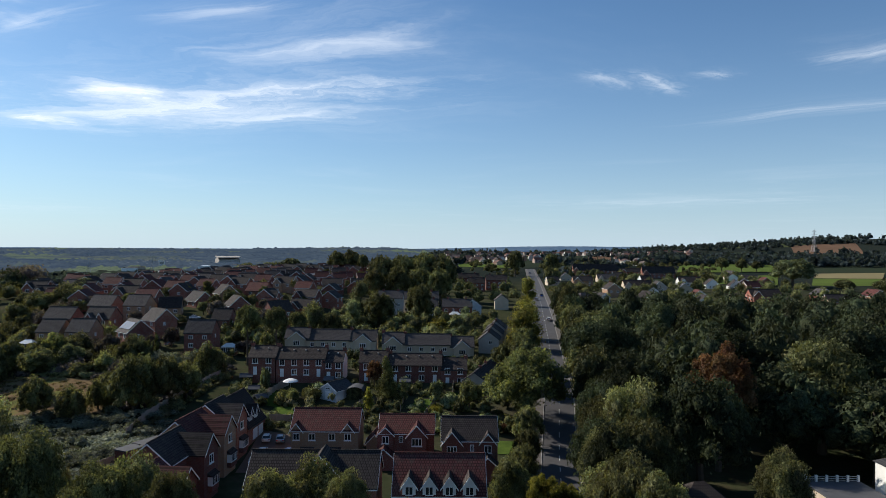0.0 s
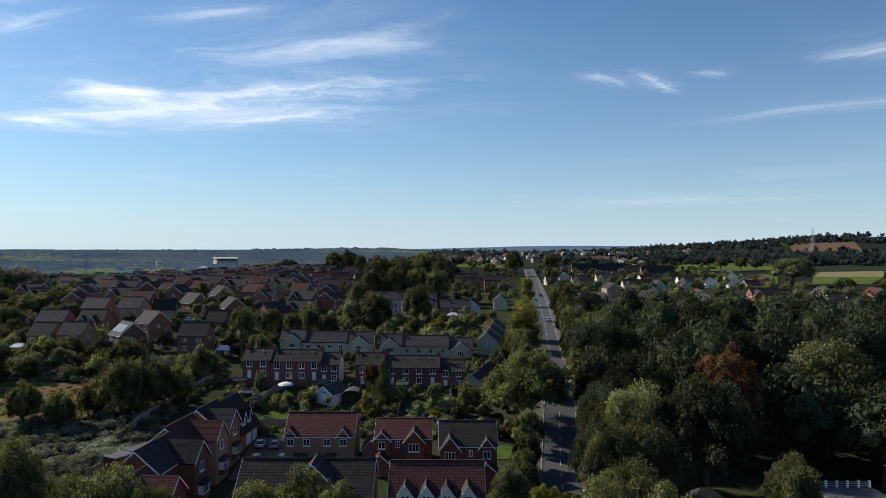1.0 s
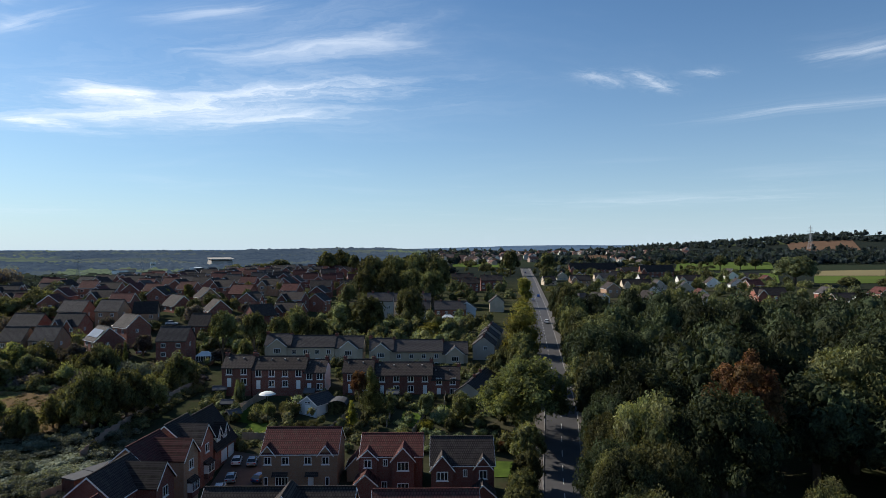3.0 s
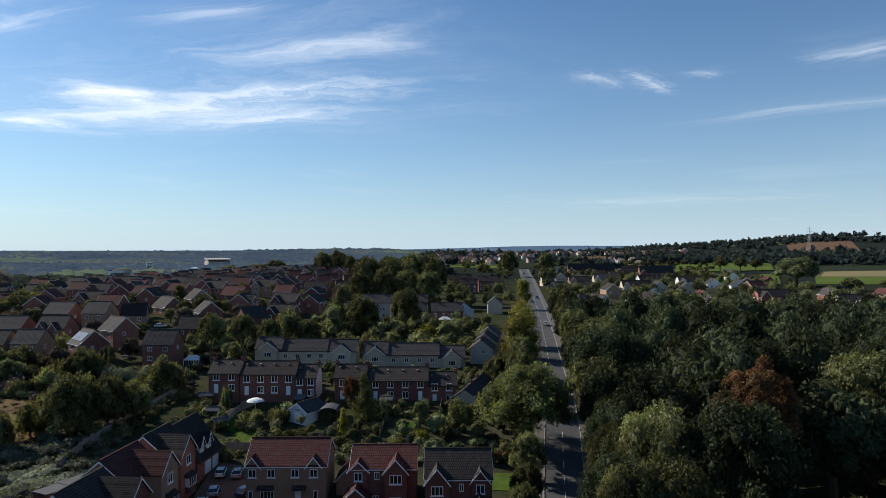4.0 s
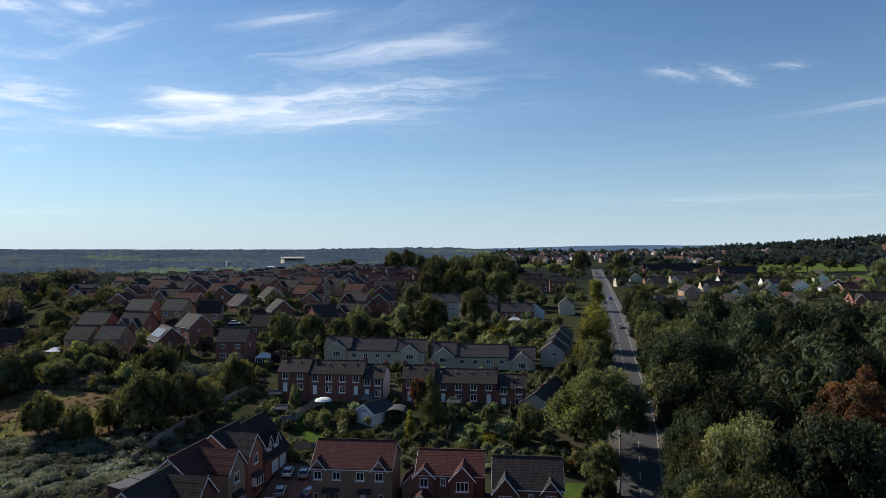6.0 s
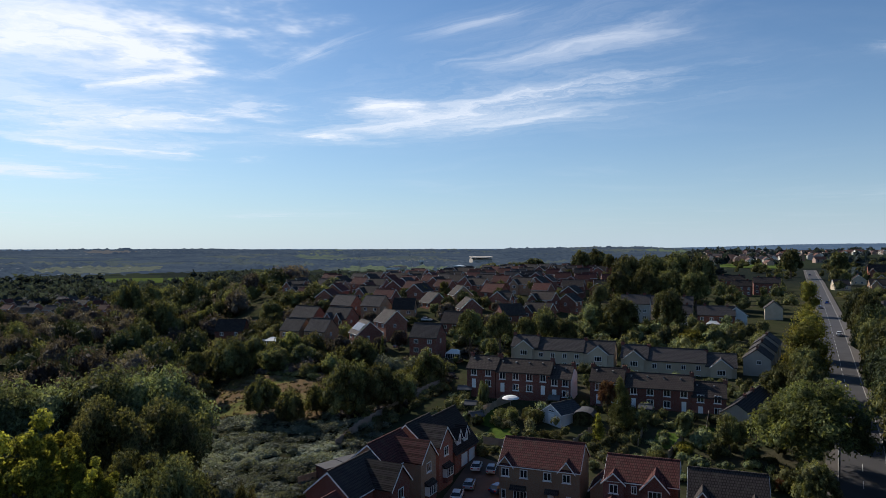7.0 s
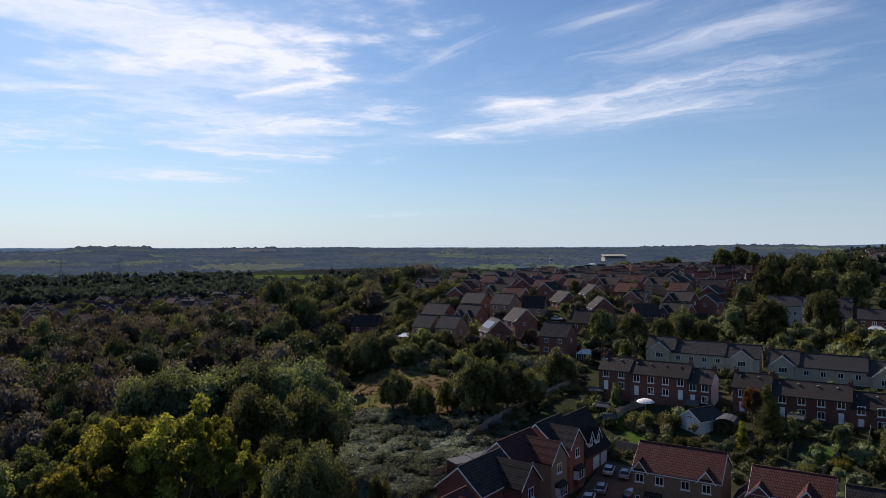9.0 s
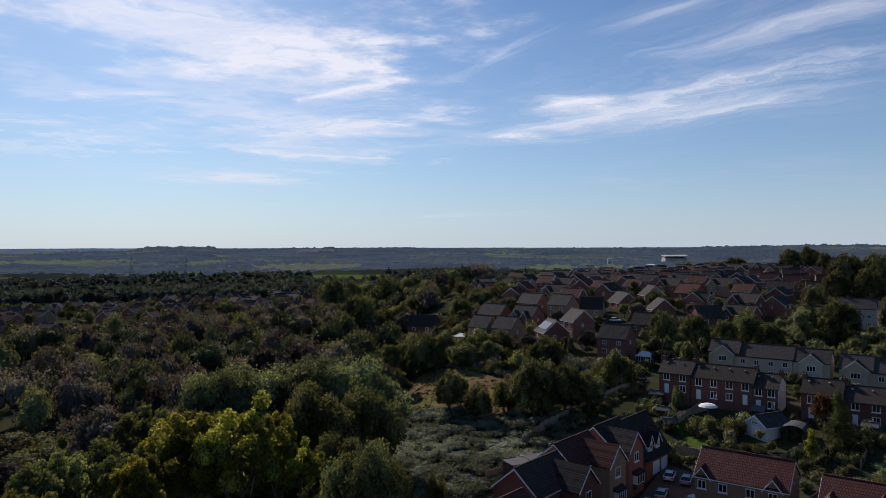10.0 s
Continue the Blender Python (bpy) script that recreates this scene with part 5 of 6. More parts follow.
edge = [(-77.2 + 3.4 * woods.random() + (y - 162) * 0.13, y, 1.2 + 1.6 * woods.random(), 2.2 + 2.0 * woods.random()) for y in np.arange(140, 178, 0.9)]
grove("garden_shrubs", "mixed green shrubs along the garden fence", edge, "hedge", 190, 0.09)
rear = scatter(85, 70, lambda g: (-78 + 84 * g.random(), 312 + 230 * g.random()), 9.0)
rear = [(x, y) for x, y in rear if x < road_x(y) - 9 and not any(abs(x - a) < 10 and -9 < c - y < 14 for a, c in ((-17, 441), (-5, 452), (-25, 490)))]
grove("rear_trees", "trees and hedges behind the terraces", [(x, y, 4 + 5 * woods.random(), 6 + 6 * woods.random()) for x, y in rear], "oak", 300, 0.09, 7)

# belts of trees about the estate houses
def in_belt(rng):
    phi, r = 20 + 20 * rng.random(), 196 + 110 * rng.random()
    x, y = -math.sin(radians(phi)) * r, 24 + math.cos(radians(phi)) * r
    if any((x - a) ** 2 + (y - c) ** 2 < 9.5 ** 2 for a, c, *_ in ESTATE) or y < 196:
        return None
    return x, y


for x, y in scatter(87, 46, in_belt, 8.5):
    plant(x, y, 3.5 + 4 * woods.random(), 5 + 3.5 * woods.random(), "round", woods.choice(("hedge", "oak", "willow", "slope")), "far", 0.04, "estate trees")

# ---- fields, lawns and paving ----
def field(name, label, mat, a, b, c, d, lift=0.10):
    """A four-cornered sheet laid over the land."""
    n = 14
    size = math.hypot(a[0] - c[0], a[1] - c[1])
    lift = lift + size * 0.0015
    verts, faces = [], []
    for i in range(n + 1):
        for j in range(n + 1):
            u, v = i / n, j / n
            x = (a[0] * (1 - u) + b[0] * u) * (1 - v) + (d[0] * (1 - u) + c[0] * u) * v
            y = (a[1] * (1 - u) + b[1] * u) * (1 - v) + (d[1] * (1 - u) + c[1] * u) * v
            verts.append((x, y, H(x, y) + lift))
    for i in range(n):
        for j in range(n):
            p = i * (n + 1) + j
            faces.append((p, p + n + 1, p + n + 2, p + 1))
    ob = new(name, link_mesh(name, verts, faces, M[mat], True))
    tagged(ob, label, "paving" if mat in ("block", "asphalt") else "grass" if mat in ("lawn", "rough") else "field", kind="structure")


field("meadow", "bright green sunlit pasture", "pasture", (-63, 825), (13, 796), (16, 935), (-75, 981))
field("meadow", "bright green sunlit pasture", "pasture", (176, 718), (276, 729), (339, 901), (235, 939))
field("meadow", "bright green sunlit pasture", "pasture", (147, 543), (203, 529), (256, 669), (184, 668))
field("meadow", "green and straw coloured pasture", "pasture", (227, 529), (275, 527), (323, 616), (268, 623))
field("stubble_field", "pale straw stubble field", "stubble", (271, 628), (324, 619), (373, 710), (303, 701))
field("ploughed_field", "bare brown ploughed field", "plough", (111, 950), (171, 948), (221, 1250), (154, 1269))
field("ploughed_field", "bare brown ploughed field on the hill", "plough", (540, 1330), (650, 1300), (760, 1560), (640, 1600))
field("meadow", "pale yellow-green hay meadow", "pasture", (-1024, 813), (-897, 902), (-1074, 1067), (-1196, 959))
field("meadow", "yellow-green field beyond the houses", "pasture", (-814, 505), (-767, 520), (-851, 575), (-892, 551))
field("meadow", "green field on the far slope", "pasture", (-2576, 754), (-2524, 998), (-2931, 1134), (-3083, 898))
field("rough_meadow", "rough dry meadow grass with brown and green patches", "rough", *MEADOW, 0.16)
field("garden_lawn", "small sunlit back garden lawn", "lawn", (-21, 156), (-16, 156), (-17, 163), (-21, 164))
field("garden_lawn", "mown front lawn beside the road", "lawn", (-1, 135), (2, 135), (3, 142), (-1, 142))
field("garden_lawn", "back garden lawn in half shade", "lawn", (-61, 159), (-50, 155), (-50, 163), (-62, 169))
field("garden_lawn", "back garden lawn in half shade", "lawn", (-13, 158), (-10, 157), (-11, 168), (-14, 169))
field("garden_lawn", "garden lawn among shrubs", "lawn", (-53, 152), (-48, 151), (-47, 157), (-53, 158))
field("close", "brown block-paved drive of the close", "block", (-48, 120), (-36, 121), (-45, 142), (-52, 144))
field("garden_lawn", "garden lawn behind the terrace", "lawn", (26, 370), (50, 365), (53, 381), (27, 383))


# ---- fences, sheds and garden things ----
def fence(x0, y0, x1, y1, tall):
    """Timber panels between posts, stepping with the ground."""
    root = new("fence")
    root.matrix_world = pose(x0, y0, H(x0, y0))
    tagged(root, "weathered brown timber panel fence along the gardens", "fence", "garden fences")
    n = max(1, round(math.hypot(x1 - x0, y1 - y0) / 1.85))
    ang = math.degrees(math.atan2(y1 - y0, x1 - x0))
    step = math.hypot(x1 - x0, y1 - y0) / n
    key = ("fence", round(step, 2), tall)
    if key not in CACHE:
        bm = bmesh.new()
        box(bm, 0.06, step - 0.06, -0.02, 0.02, 0.08, tall - 0.05)
        bmesh.ops.subdivide_edges(bm, edges=[e for e in bm.edges if abs(e.verts[0].co.x - e.verts[1].co.x) > 0.5], cuts=7)
        for v in bm.verts:
            v.co.y += 0.02 * (round(v.co.x / step * 16) % 2) * (1 if v.co.y > 0 else -1)
        a = bpy.data.meshes.new("panel")
        bm.to_mesh(a)
        bm.free()
        bm = bmesh.new()
        box(bm, -0.05, 0.05, -0.05, 0.05, -0.6, tall + 0.03)
        b = bpy.data.meshes.new("post")
        bm.to_mesh(b)
        bm.free()
        a.materials.append(M["fence_wood"])
        b.materials.append(M["fence_wood"])
        CACHE[key] = a, b
    a, b = CACHE[key]
    z0 = H(x0, y0)
    for i in range(n + 1):
        x, y = x0 + (x1 - x0) * i / n, y0 + (y1 - y0) * i / n
        m = pose(x - x0, y - y0, H(x, y) - z0, 0, 0, ang)
        part("post", b, None, root, m=m)
        if i < n:
            part("panel", a, None, root, m=m)


fence(-74.6, 178.5, -77.6, 158.5, 2.0)
fence(-77.6, 158.5, -79.6, 147.0, 2.0)
fence(-79.6, 147.0, -79.0, 138.0, 2.0)
fence(-68.3, 134.7, -73.4, 118.9, 1.8)
fence(-59.7, 159.9, -54.5, 171.1, 1.5)
fence(-34.8, 152.4, -32.8, 159.7, 1.6)
fence(-17.5, 152.1, -15.9, 160.5, 1.6)
fence(-51.7, 148.8, -46.9, 148.6, 1.6)
fence(-23.4, 155.7, -23.6, 164.7, 1.5)
fence(-56.0, 171.5, -56.6, 160.0, 1.5)
fence(-45.5, 172.0, -46.0, 160.0, 1.5)
fence(-29.0, 173.5, -28.5, 163.0, 1.5)
fence(-12.5, 173.5, -12.0, 160.0, 1.5)


def glazed_room(x, y, z, ang, w, d, label):
    """A conservatory: white frame, glass walls, glazed hip roof."""
    root = new("conservatory")
    root.matrix_world = pose(x, y, z, 0, 0, ang)
    tagged(root, label, "conservatory", "conservatories")
    bm = bmesh.new()
    box(bm, -w / 2, w / 2, -d / 2, d / 2, -1.0, 0.6)
    part("base_wall", bm, M["brick_tan"], root)
    for side, length, off in (("front", w, d / 2), ("right", d, w / 2), ("back", w, d / 2), ("left", d, w / 2)):
        window(root, side, 0, 0.6, length, 1.6, off - 0.04, max(3, round(length / 0.7)))
    bm = bmesh.new()
    X, Y, r = w / 2 + 0.15, d / 2 + 0.15, 0.25 * w
    lo = [bm.verts.new(c) for c in ((-X, -Y, 2.2), (X, -Y, 2.2), (X, Y, 2.2), (-X, Y, 2.2))]
    hi = [bm.verts.new(c) for c in ((-r, 0, 3.2), (r, 0, 3.2))]
    for f in ((lo[0], lo[1], hi[1], hi[0]), (lo[1], lo[2], hi[1]), (lo[2], lo[3], hi[0], hi[1]), (lo[3], lo[0], hi[0]), lo[::-1]):
        bm.faces.new(f)
    part("glazed_roof", bm, M["conserv_glass"], root)
    bm = bmesh.new()
    box(bm, -r - 0.1, r + 0.1, -0.06, 0.06, 3.18, 3.3)
    part("roof_ridge", bm, M["white"], root)


glazed_room(-136.5, 202.6, 2.3, 5, 4.6, 3.6, "white conservatory with a glazed roof behind a house")
glazed_room(-147.5, 201.8, 2.1, 5, 4.4, 3.6, "white conservatory with a glazed roof behind a house")
glazed_room(-84.5, 206.0, 1.5, 5, 4.2, 3.4, "white garden conservatory beside a brick house")
glazed_room(-20.5, 290.0, 4.6, 5, 4.5, 3.0, "white conservatory behind the brick terrace")

sh = house(-40.2, 163.8, -1.9, 64, 6.5, 5.0, 2.3, 3.9, "blue_wall", "slate", "blue and white summer house with a dark roof", "summer house", name="summer_house", boards=True)
door(sh, "left", 0, 3.25, 1.6, 2.0)
window(sh, "left", 0, 2.35, 1.6, 0.5, 3.26, 2)
bm = bmesh.new()
ring = [(-2.0, -0.5), (2.0, -0.5), (2.0, 1.7), (1.6, 2.2), (0.8, 2.5), (0, 2.6), (-0.8, 2.5), (-1.6, 2.2), (-2.0, 1.7)]
extrude_x(bm, ring, -2.3, 2.3)
shed = new("shed")
shed.matrix_world = pose(-35.6, 164.2, -1.7, 0, 0, 95)
tagged(shed, "grey-brown garden shed with a curved roof", "shed")
part("shed_body", bm, M["wood"], shed)
bm = bmesh.new()
extrude_x(bm, [(-2.15, 1.65), (-1.65, 2.26), (-0.8, 2.56), (0, 2.66), (0.8, 2.56), (1.65, 2.26), (2.15, 1.65), (2.15, 1.72), (1.65, 2.34), (0.8, 2.64), (0, 2.74), (-0.8, 2.64), (-1.65, 2.34), (-2.15, 1.72)], -2.45, 2.45)
part("shed_roof", bm, M["felt"], shed)
for x, y, w, ang in ((-60.5, 163.0, 2.4, 10), (-57.0, 157.5, 2.6, 50), (-44.0, 171.0, 2.2, 5), (-24.5, 171.0, 2.4, 5), (-9.0, 172.0, 2.6, 5), (-66.0, 172.0, 3.0, 20)):
    house(x, y, H(x, y), ang, w, 1.9, 1.8, 2.3, "wood", "felt", "small timber garden shed with a felt roof", "shed", "garden sheds", "shed")

par = new("parasol")
par.matrix_world = pose(-52.8, 167.2, H(-52.8, 167.2))
tagged(par, "open white parasol standing in a garden", "parasol")
bm = bmesh.new()
bmesh.ops.create_uvsphere(bm, u_segments=12, v_segments=8, radius=1.0)
bmesh.ops.delete(bm, geom=[v for v in bm.verts if v.co.z < 0.02], context="VERTS")
for v in bm.verts:
    v.co = Vector((v.co.x * 2.1, v.co.y * 2.1, v.co.z * 1.1 + 1.9))
bmesh.ops.solidify(bm, geom=bm.faces[:], thickness=0.03)
part("canopy", bm, M["canvas"], par)
bm = bmesh.new()
bmesh.ops.create_cone(bm, cap_ends=True, segments=8, radius1=0.04, radius2=0.04, depth=3.0, matrix=Matrix.Translation((0, 0, 1.5)))
part("pole", bm, M["steel"], par)


# ---- cars ----
def car_mesh():
    """Body shell and cabin of a hatchback, 4.1 m long, nose to +x."""
    bm = bmesh.new()
    side = [(-2.0, 0.35), (2.0, 0.35), (2.05, 0.7), (1.1, 0.95), (0.75, 0.98), (-1.75, 1.0), (-2.05, 0.85)]
    prism(bm, side, lambda p: (p[0], -0.84, p[1]), lambda p: (p[0], 0.84, p[1]))
    bmesh.ops.bevel(bm, geom=bm.edges[:], offset=0.07, segments=2, affect="EDGES")
    body = bpy.data.meshes.new("body")
    bm.to_mesh(body)
    bm.free()
    bm = bmesh.new()
    lo = [bm.verts.new(c) for c in ((1.0, -0.76, 0.93), (1.0, 0.76, 0.93), (-1.85, 0.76, 0.97), (-1.85, -0.76, 0.97))]
    hi = [bm.verts.new(c) for c in ((0.25, -0.6, 1.42), (0.25, 0.6, 1.42), (-1.35, 0.6, 1.42), (-1.35, -0.6, 1.42))]
    for i in range(4):
        j = (i + 1) % 4
        bm.faces.new((lo[i], lo[j], hi[j], hi[i]))
    bm.faces.new(hi)
    bm.faces.new(lo[::-1])
    cabin = bpy.data.meshes.new("glasshouse")
    bm.to_mesh(cabin)
    bm.free()
    cabin.materials.append(M["glass"])
    bm = bmesh.new()
    v = [bm.verts.new(c) for c in ((0.3, -0.62, 1.42), (0.3, 0.62, 1.42), (-1.4, 0.62, 1.42), (-1.4, -0.62, 1.42), (0.15, -0.55, 1.48), (0.15, 0.55, 1.48), (-1.25, 0.55, 1.48), (-1.25, -0.55, 1.48))]
    for f in ((0, 1, 5, 4), (1, 2, 6, 5), (2, 3, 7, 6), (3, 0, 4, 7), (4, 5, 6, 7), (3, 2, 1, 0)):
        bm.faces.new([v[i] for i in f])
    top = bpy.data.meshes.new("car_roof")
    bm.to_mesh(top)
    bm.free()
    bm = bmesh.new()
    bmesh.ops.create_cone(bm, cap_ends=True, segments=14, radius1=0.31, radius2=0.31, depth=0.2, matrix=pose(0, 0, 0, 90))
    wheel = bpy.data.meshes.new("wheel")
    bm.to_mesh(wheel)
    bm.free()
    wheel.materials.append(M["rubber"])
    bm = bmesh.new()
    bmesh.ops.create_cone(bm, cap_ends=True, segments=10, radius1=0.19, radius2=0.17, depth=0.23, matrix=pose(0, 0, 0, 90))
    rim = bpy.data.meshes.new("rim")
    bm.to_mesh(rim)
    bm.free()
    rim.materials.append(M["steel"])
    bm = bmesh.new()
    box(bm, -0.04, 0.04, -0.17, 0.17, -0.08, 0.08)
    lamp = bpy.data.meshes.new("light")
    bm.to_mesh(lamp)
    bm.free()
    return body, cabin, top, wheel, rim, lamp


CAR = car_mesh()
PAINT = {"white": ("car_white", "parked white hatchback car"), "silver": ("silver", "parked silver hatchback car"), "navy": ("navy", "parked dark blue hatchback car"),
         "blue": ("car_blue", "bright blue car on the road")}


def car(x, y, ang, paint, z=None, label=""):
    mat, text = PAINT[paint]
    root = new("car")
    root.matrix_world = pose(x, y, H(x, y) + 0.14 if z is None else z, 0, 0, ang)
    tagged(root, label or text, "car", "cars")
    body, cabin, top, wheel, rim, lamp = CAR
    for nm, me, m in (("body", body, mat), ("car_roof", top, mat)):
        key = ("car", nm, mat)
        if key not in CACHE:
            CACHE[key] = me.copy()
            CACHE[key].materials.clear()
            CACHE[key].materials.append(M[m])
        part(nm, CACHE[key], None, root)
    part("glasshouse", cabin, None, root)
    for sx in (-1.25, 1.3):
        for sy in (-0.78, 0.78):
            wh = part("wheel", wheel, None, root, m=pose(sx, sy, 0.31))
            part("rim", rim, None, wh)
    for sx, mt in ((2.03, "lamp_glass"), (-2.04, "red_glass")):
        key = ("light", mt)
        if key not in CACHE:
            CACHE[key] = lamp.copy()
            CACHE[key].materials.append(M[mt])
        for sy in (-0.6, 0.6):
            part("headlight" if sx > 0 else "rear_light", CACHE[key], None, root, m=pose(sx, sy, 0.74))


car(-48.7, 138.4, 105, "white")
car(-45.7, 138.2, 105, "silver")
car(-46.6, 130.3, 105, "silver")
car(-46.5, 125.2, 105, "white")
car(-41.3, 130.6, 75, "navy")
car(-156.3, 209.7, 20, "white")
car(-114.8, 247.3, 10, "white")
car(-108.2, 290.6, 5, "silver")
car(-104.2, 293.6, 60, "navy")
car(-140.3, 214.9, 95, "silver")
car(-125.0, 424.5, 10, "white")
car(-107.1, 212.5, 95, "silver")
for y, o, paint, text in ((283, 1.7, "white", "white car on the road"), (399, 1.7, "blue", ""), (684, -1.7, "navy", "dark car far up the road"), (372, -1.7, "silver", "silver car on the road")):
    car(road_x(y) + o, y, 87, paint, H(road_x(y), y) + 0.3, text if len(text.split()) > 3 else text and text + " between trees")

# white centre dashes
for i in range(60):
    y = 96 + i * 6.0
    bm = bmesh.new()
    x0, x1 = road_x(y), road_x(y + 2.6)
    v = [bm.verts.new(c) for c in ((x0 - 0.07, y, H(x0, y) + 0.306), (x0 + 0.07, y, H(x0, y) + 0.306), (x1 + 0.07, y + 2.6, H(x1, y + 2.6) + 0.306), (x1 - 0.07, y + 2.6, H(x1, y + 2.6) + 0.306))]
    bm.faces.new(v)
    part("centre_dash", bm, M["line"], bpy.data.objects["road"])

# ---- more houses ----
ann = house(-25.0, 134.5, -6.4, 95, 5.5, 3.4, 2.6, 4.4, "brick_tan", "tile_red", "small brick garage with a red roof", "garage", name="garage", boards=True)
cross_gable(b, -4.0, 3.6, 2.5, 4.1, -7.6, -3.0, M["brick_dark"], M["tile_red"], base=-2)
cross_gable(c, 3.0, 3.6, 2.5, 4.1, -7.4, -3.0, M["brick_dark"], M["tile_brown"], base=-2)
for u, n in ((-3.4, 3), (2.0, 2)):
    bm = bmesh.new()
    extrude_x(bm, [(-5.5, 2.35), (-4.4, 2.35), (-4.4, 3.0)], u - 1.2 if n == 3 else u - 1.0, u + 1.4 if n == 3 else u + 1.2)
    part("porch_roof", bm, M["tile_brown"], a)

MORE = [(87.5, 670.5, 42.8, "brick_red", "tile_brown", 0), (55, 489, 13.5, "brick_tan", "tile_brown", 0), (115.0, 642.6, 18.4, "brick_red", "tile_brown", 0), (136.4, 624.3, 28.7, "brick_red", "tile_brown", 0),
        (81.9, 559.6, 15.1, "render", "tile_grey", 0), (88.9, 469.9, 18.5, "render", "tile_brown", 0), (100.7, 460.8, 9.4, "render_grey", "tile_grey", 90), (137.4, 524.1, 17.3, "white_wall", "tile_brown", 0),
        (144.6, 494.6, 12.4, "white_wall", "tile_brown", 80), (156, 480, 9, "white_wall", "tile_brown", 80), (132.1, 363.1, 15.4, "brick_red", "tile_brown", 0), (62.6, 406, 13.8, "brick_tan", "tile_brown", 90), (112.7, 441.8, 7.6, "render", "tile_grey", 80),
        (51.2, 577.2, 9.7, "render", "tile_brown", 85)]
for k, (x, y, w, wl, rf, turn) in enumerate(MORE):
    low = wl in ("white_wall", "render", "render_grey")
    h = house(x, y, H(x, y) - 0.2, 5 + turn, w, 9.0 if low else 8.0, 2.9 if low else 5.0, 6.6 if low else 8.2 + (2.3 if w > 25 else 0), wl, rf, "roadside house beyond the wood with pitched roof", group="roadside houses", boards=turn > 0, chimneys=[(0.3 * w, 0)] if k % 2 else ())
    n = max(2, round(w / 4))
    for i in range(n):
        u = (i + 0.5) * w / n - w / 2
        if not low:
            window(h, "front", u, 3.1, 1.3, 1.2, 4.0)
        window(h, "front", u, 0.6, 1.4, 1.3, 4.5 if low else 4.0)
    for u in (-1.8, 1.8):
        window(h, "left", u, 0.7 if low else 3.0, 1.2, 1.2, w / 2)
    e = 2.8 if low else 4.9
    cross_gable(h, -w / 2 + 2.6, 4.6, e, e + 2.6, -5.6, 0, M[wl], M[rf], base=-1) if w > 12 and not turn else None
house(41.5, 360, H(41.5, 360), 35, 12, 9, 2.7, 5.6, "white_wall", "tile_grey", "white bungalow with a grey hipped roof", "bungalow", name="bungalow", hip=4.0)
house(50, 366, H(50, 366), 125, 9, 7, 2.7, 5.0, "white_wall", "tile_grey", "white bungalow wing with a grey roof", "bungalow", name="bungalow", boards=True)

ROWS = [(-20.1, 297.4, 4.4, 12.8, "brick_red", "tile_grey", 8.2), (-37.4, 309.0, 6.0, 16.1, "render", "tile_grey", 9.0), (-49.2, 298.0, 6.4, 10.7, "render_grey", "tile_grey", 9.5), (-33.0, 297.0, 4.6, 9.0, "render_grey", "tile_grey", 8.0),
        (-17.4, 441.1, 8.0, 10.6, "brick_dark", "tile_brown", 8.2), (-4.8, 452.2, 8.6, 13.8, "brick_dark", "tile_brown", 9.0), (-25.3, 490.6, 8.7, 15.8, "brick_dark", "tile_brown", 8.4)]
for x, y, z, w, wl, rf, rg in ROWS:
    h = house(x, y, z, 5, w, 8.0, rg - 3.0, rg, wl, rf, "older terraced houses with a grey roof", "terrace", "back terraces", "terrace", chimneys=[(-w * 0.3, 0), (w * 0.3, 0)])
    for i in range(max(2, round(w / 3.4))):
        u = (i + 0.5) * w / max(2, round(w / 3.4)) - w / 2
        window(h, "front", u, 3.1, 1.2, 1.3, 4.0)
        window(h, "front", u, 0.6, 1.2, 1.3, 4.0)
blue = house(-13.6, 301, 4.6, 95, 9, 7.5, 5.0, 7.8, "blue_wall", "tile_grey", "pale blue gabled end house of the terrace", "house", boards=True)
for k, yy in enumerate((221.0, 231.0, 241.0)):
    h = house(-4.3 + k * 1.0, yy, 1.2 + k * 0.7, 87, 9.5, 6.4, 4.6, 7.0, "render_grey", "tile_grey", "grey rendered house with a gable towards the gardens", group="grey houses", chimneys=[(-3.5, 0)])
    window(h, "left", 0.5, 3.2, 1.1, 1.1, 4.75)
cream = house(-1.0, 324.5, 5.8, 92, 8.5, 6.4, 4.8, 7.4, "render", "tile_grey", "cream gabled house near the road", group="grey houses")
gr = house(-5.2, 181.0, -0.9, 80, 22.0, 5.6, 2.5, 4.4, "render_grey", "tile_grey", "long low outbuilding with a grey-brown roof", "outbuilding", name="outbuilding", chimneys=[(-4, 0), (3, 0)])
for x, y, z in ((-68.5, 128.5, -6.2), (-69.8, 124.5, -6.3)):
    h = new("garage")
    h.matrix_world = pose(x, y, z, 0, 0, 68)
    tagged(h, "low flat-roofed garage with a grey felt roof", "garage", "flat garages")
    bm = bmesh.new()
    box(bm, -2.8, 2.8, -1.6, 1.6, -1, 2.5)
    part("wall", bm, M["brick_dark"], h)
    bm = bmesh.new()
    box(bm, -2.95, 2.95, -1.75, 1.75, 2.5, 2.72)
    part("flat_roof", bm, M["felt"], h)

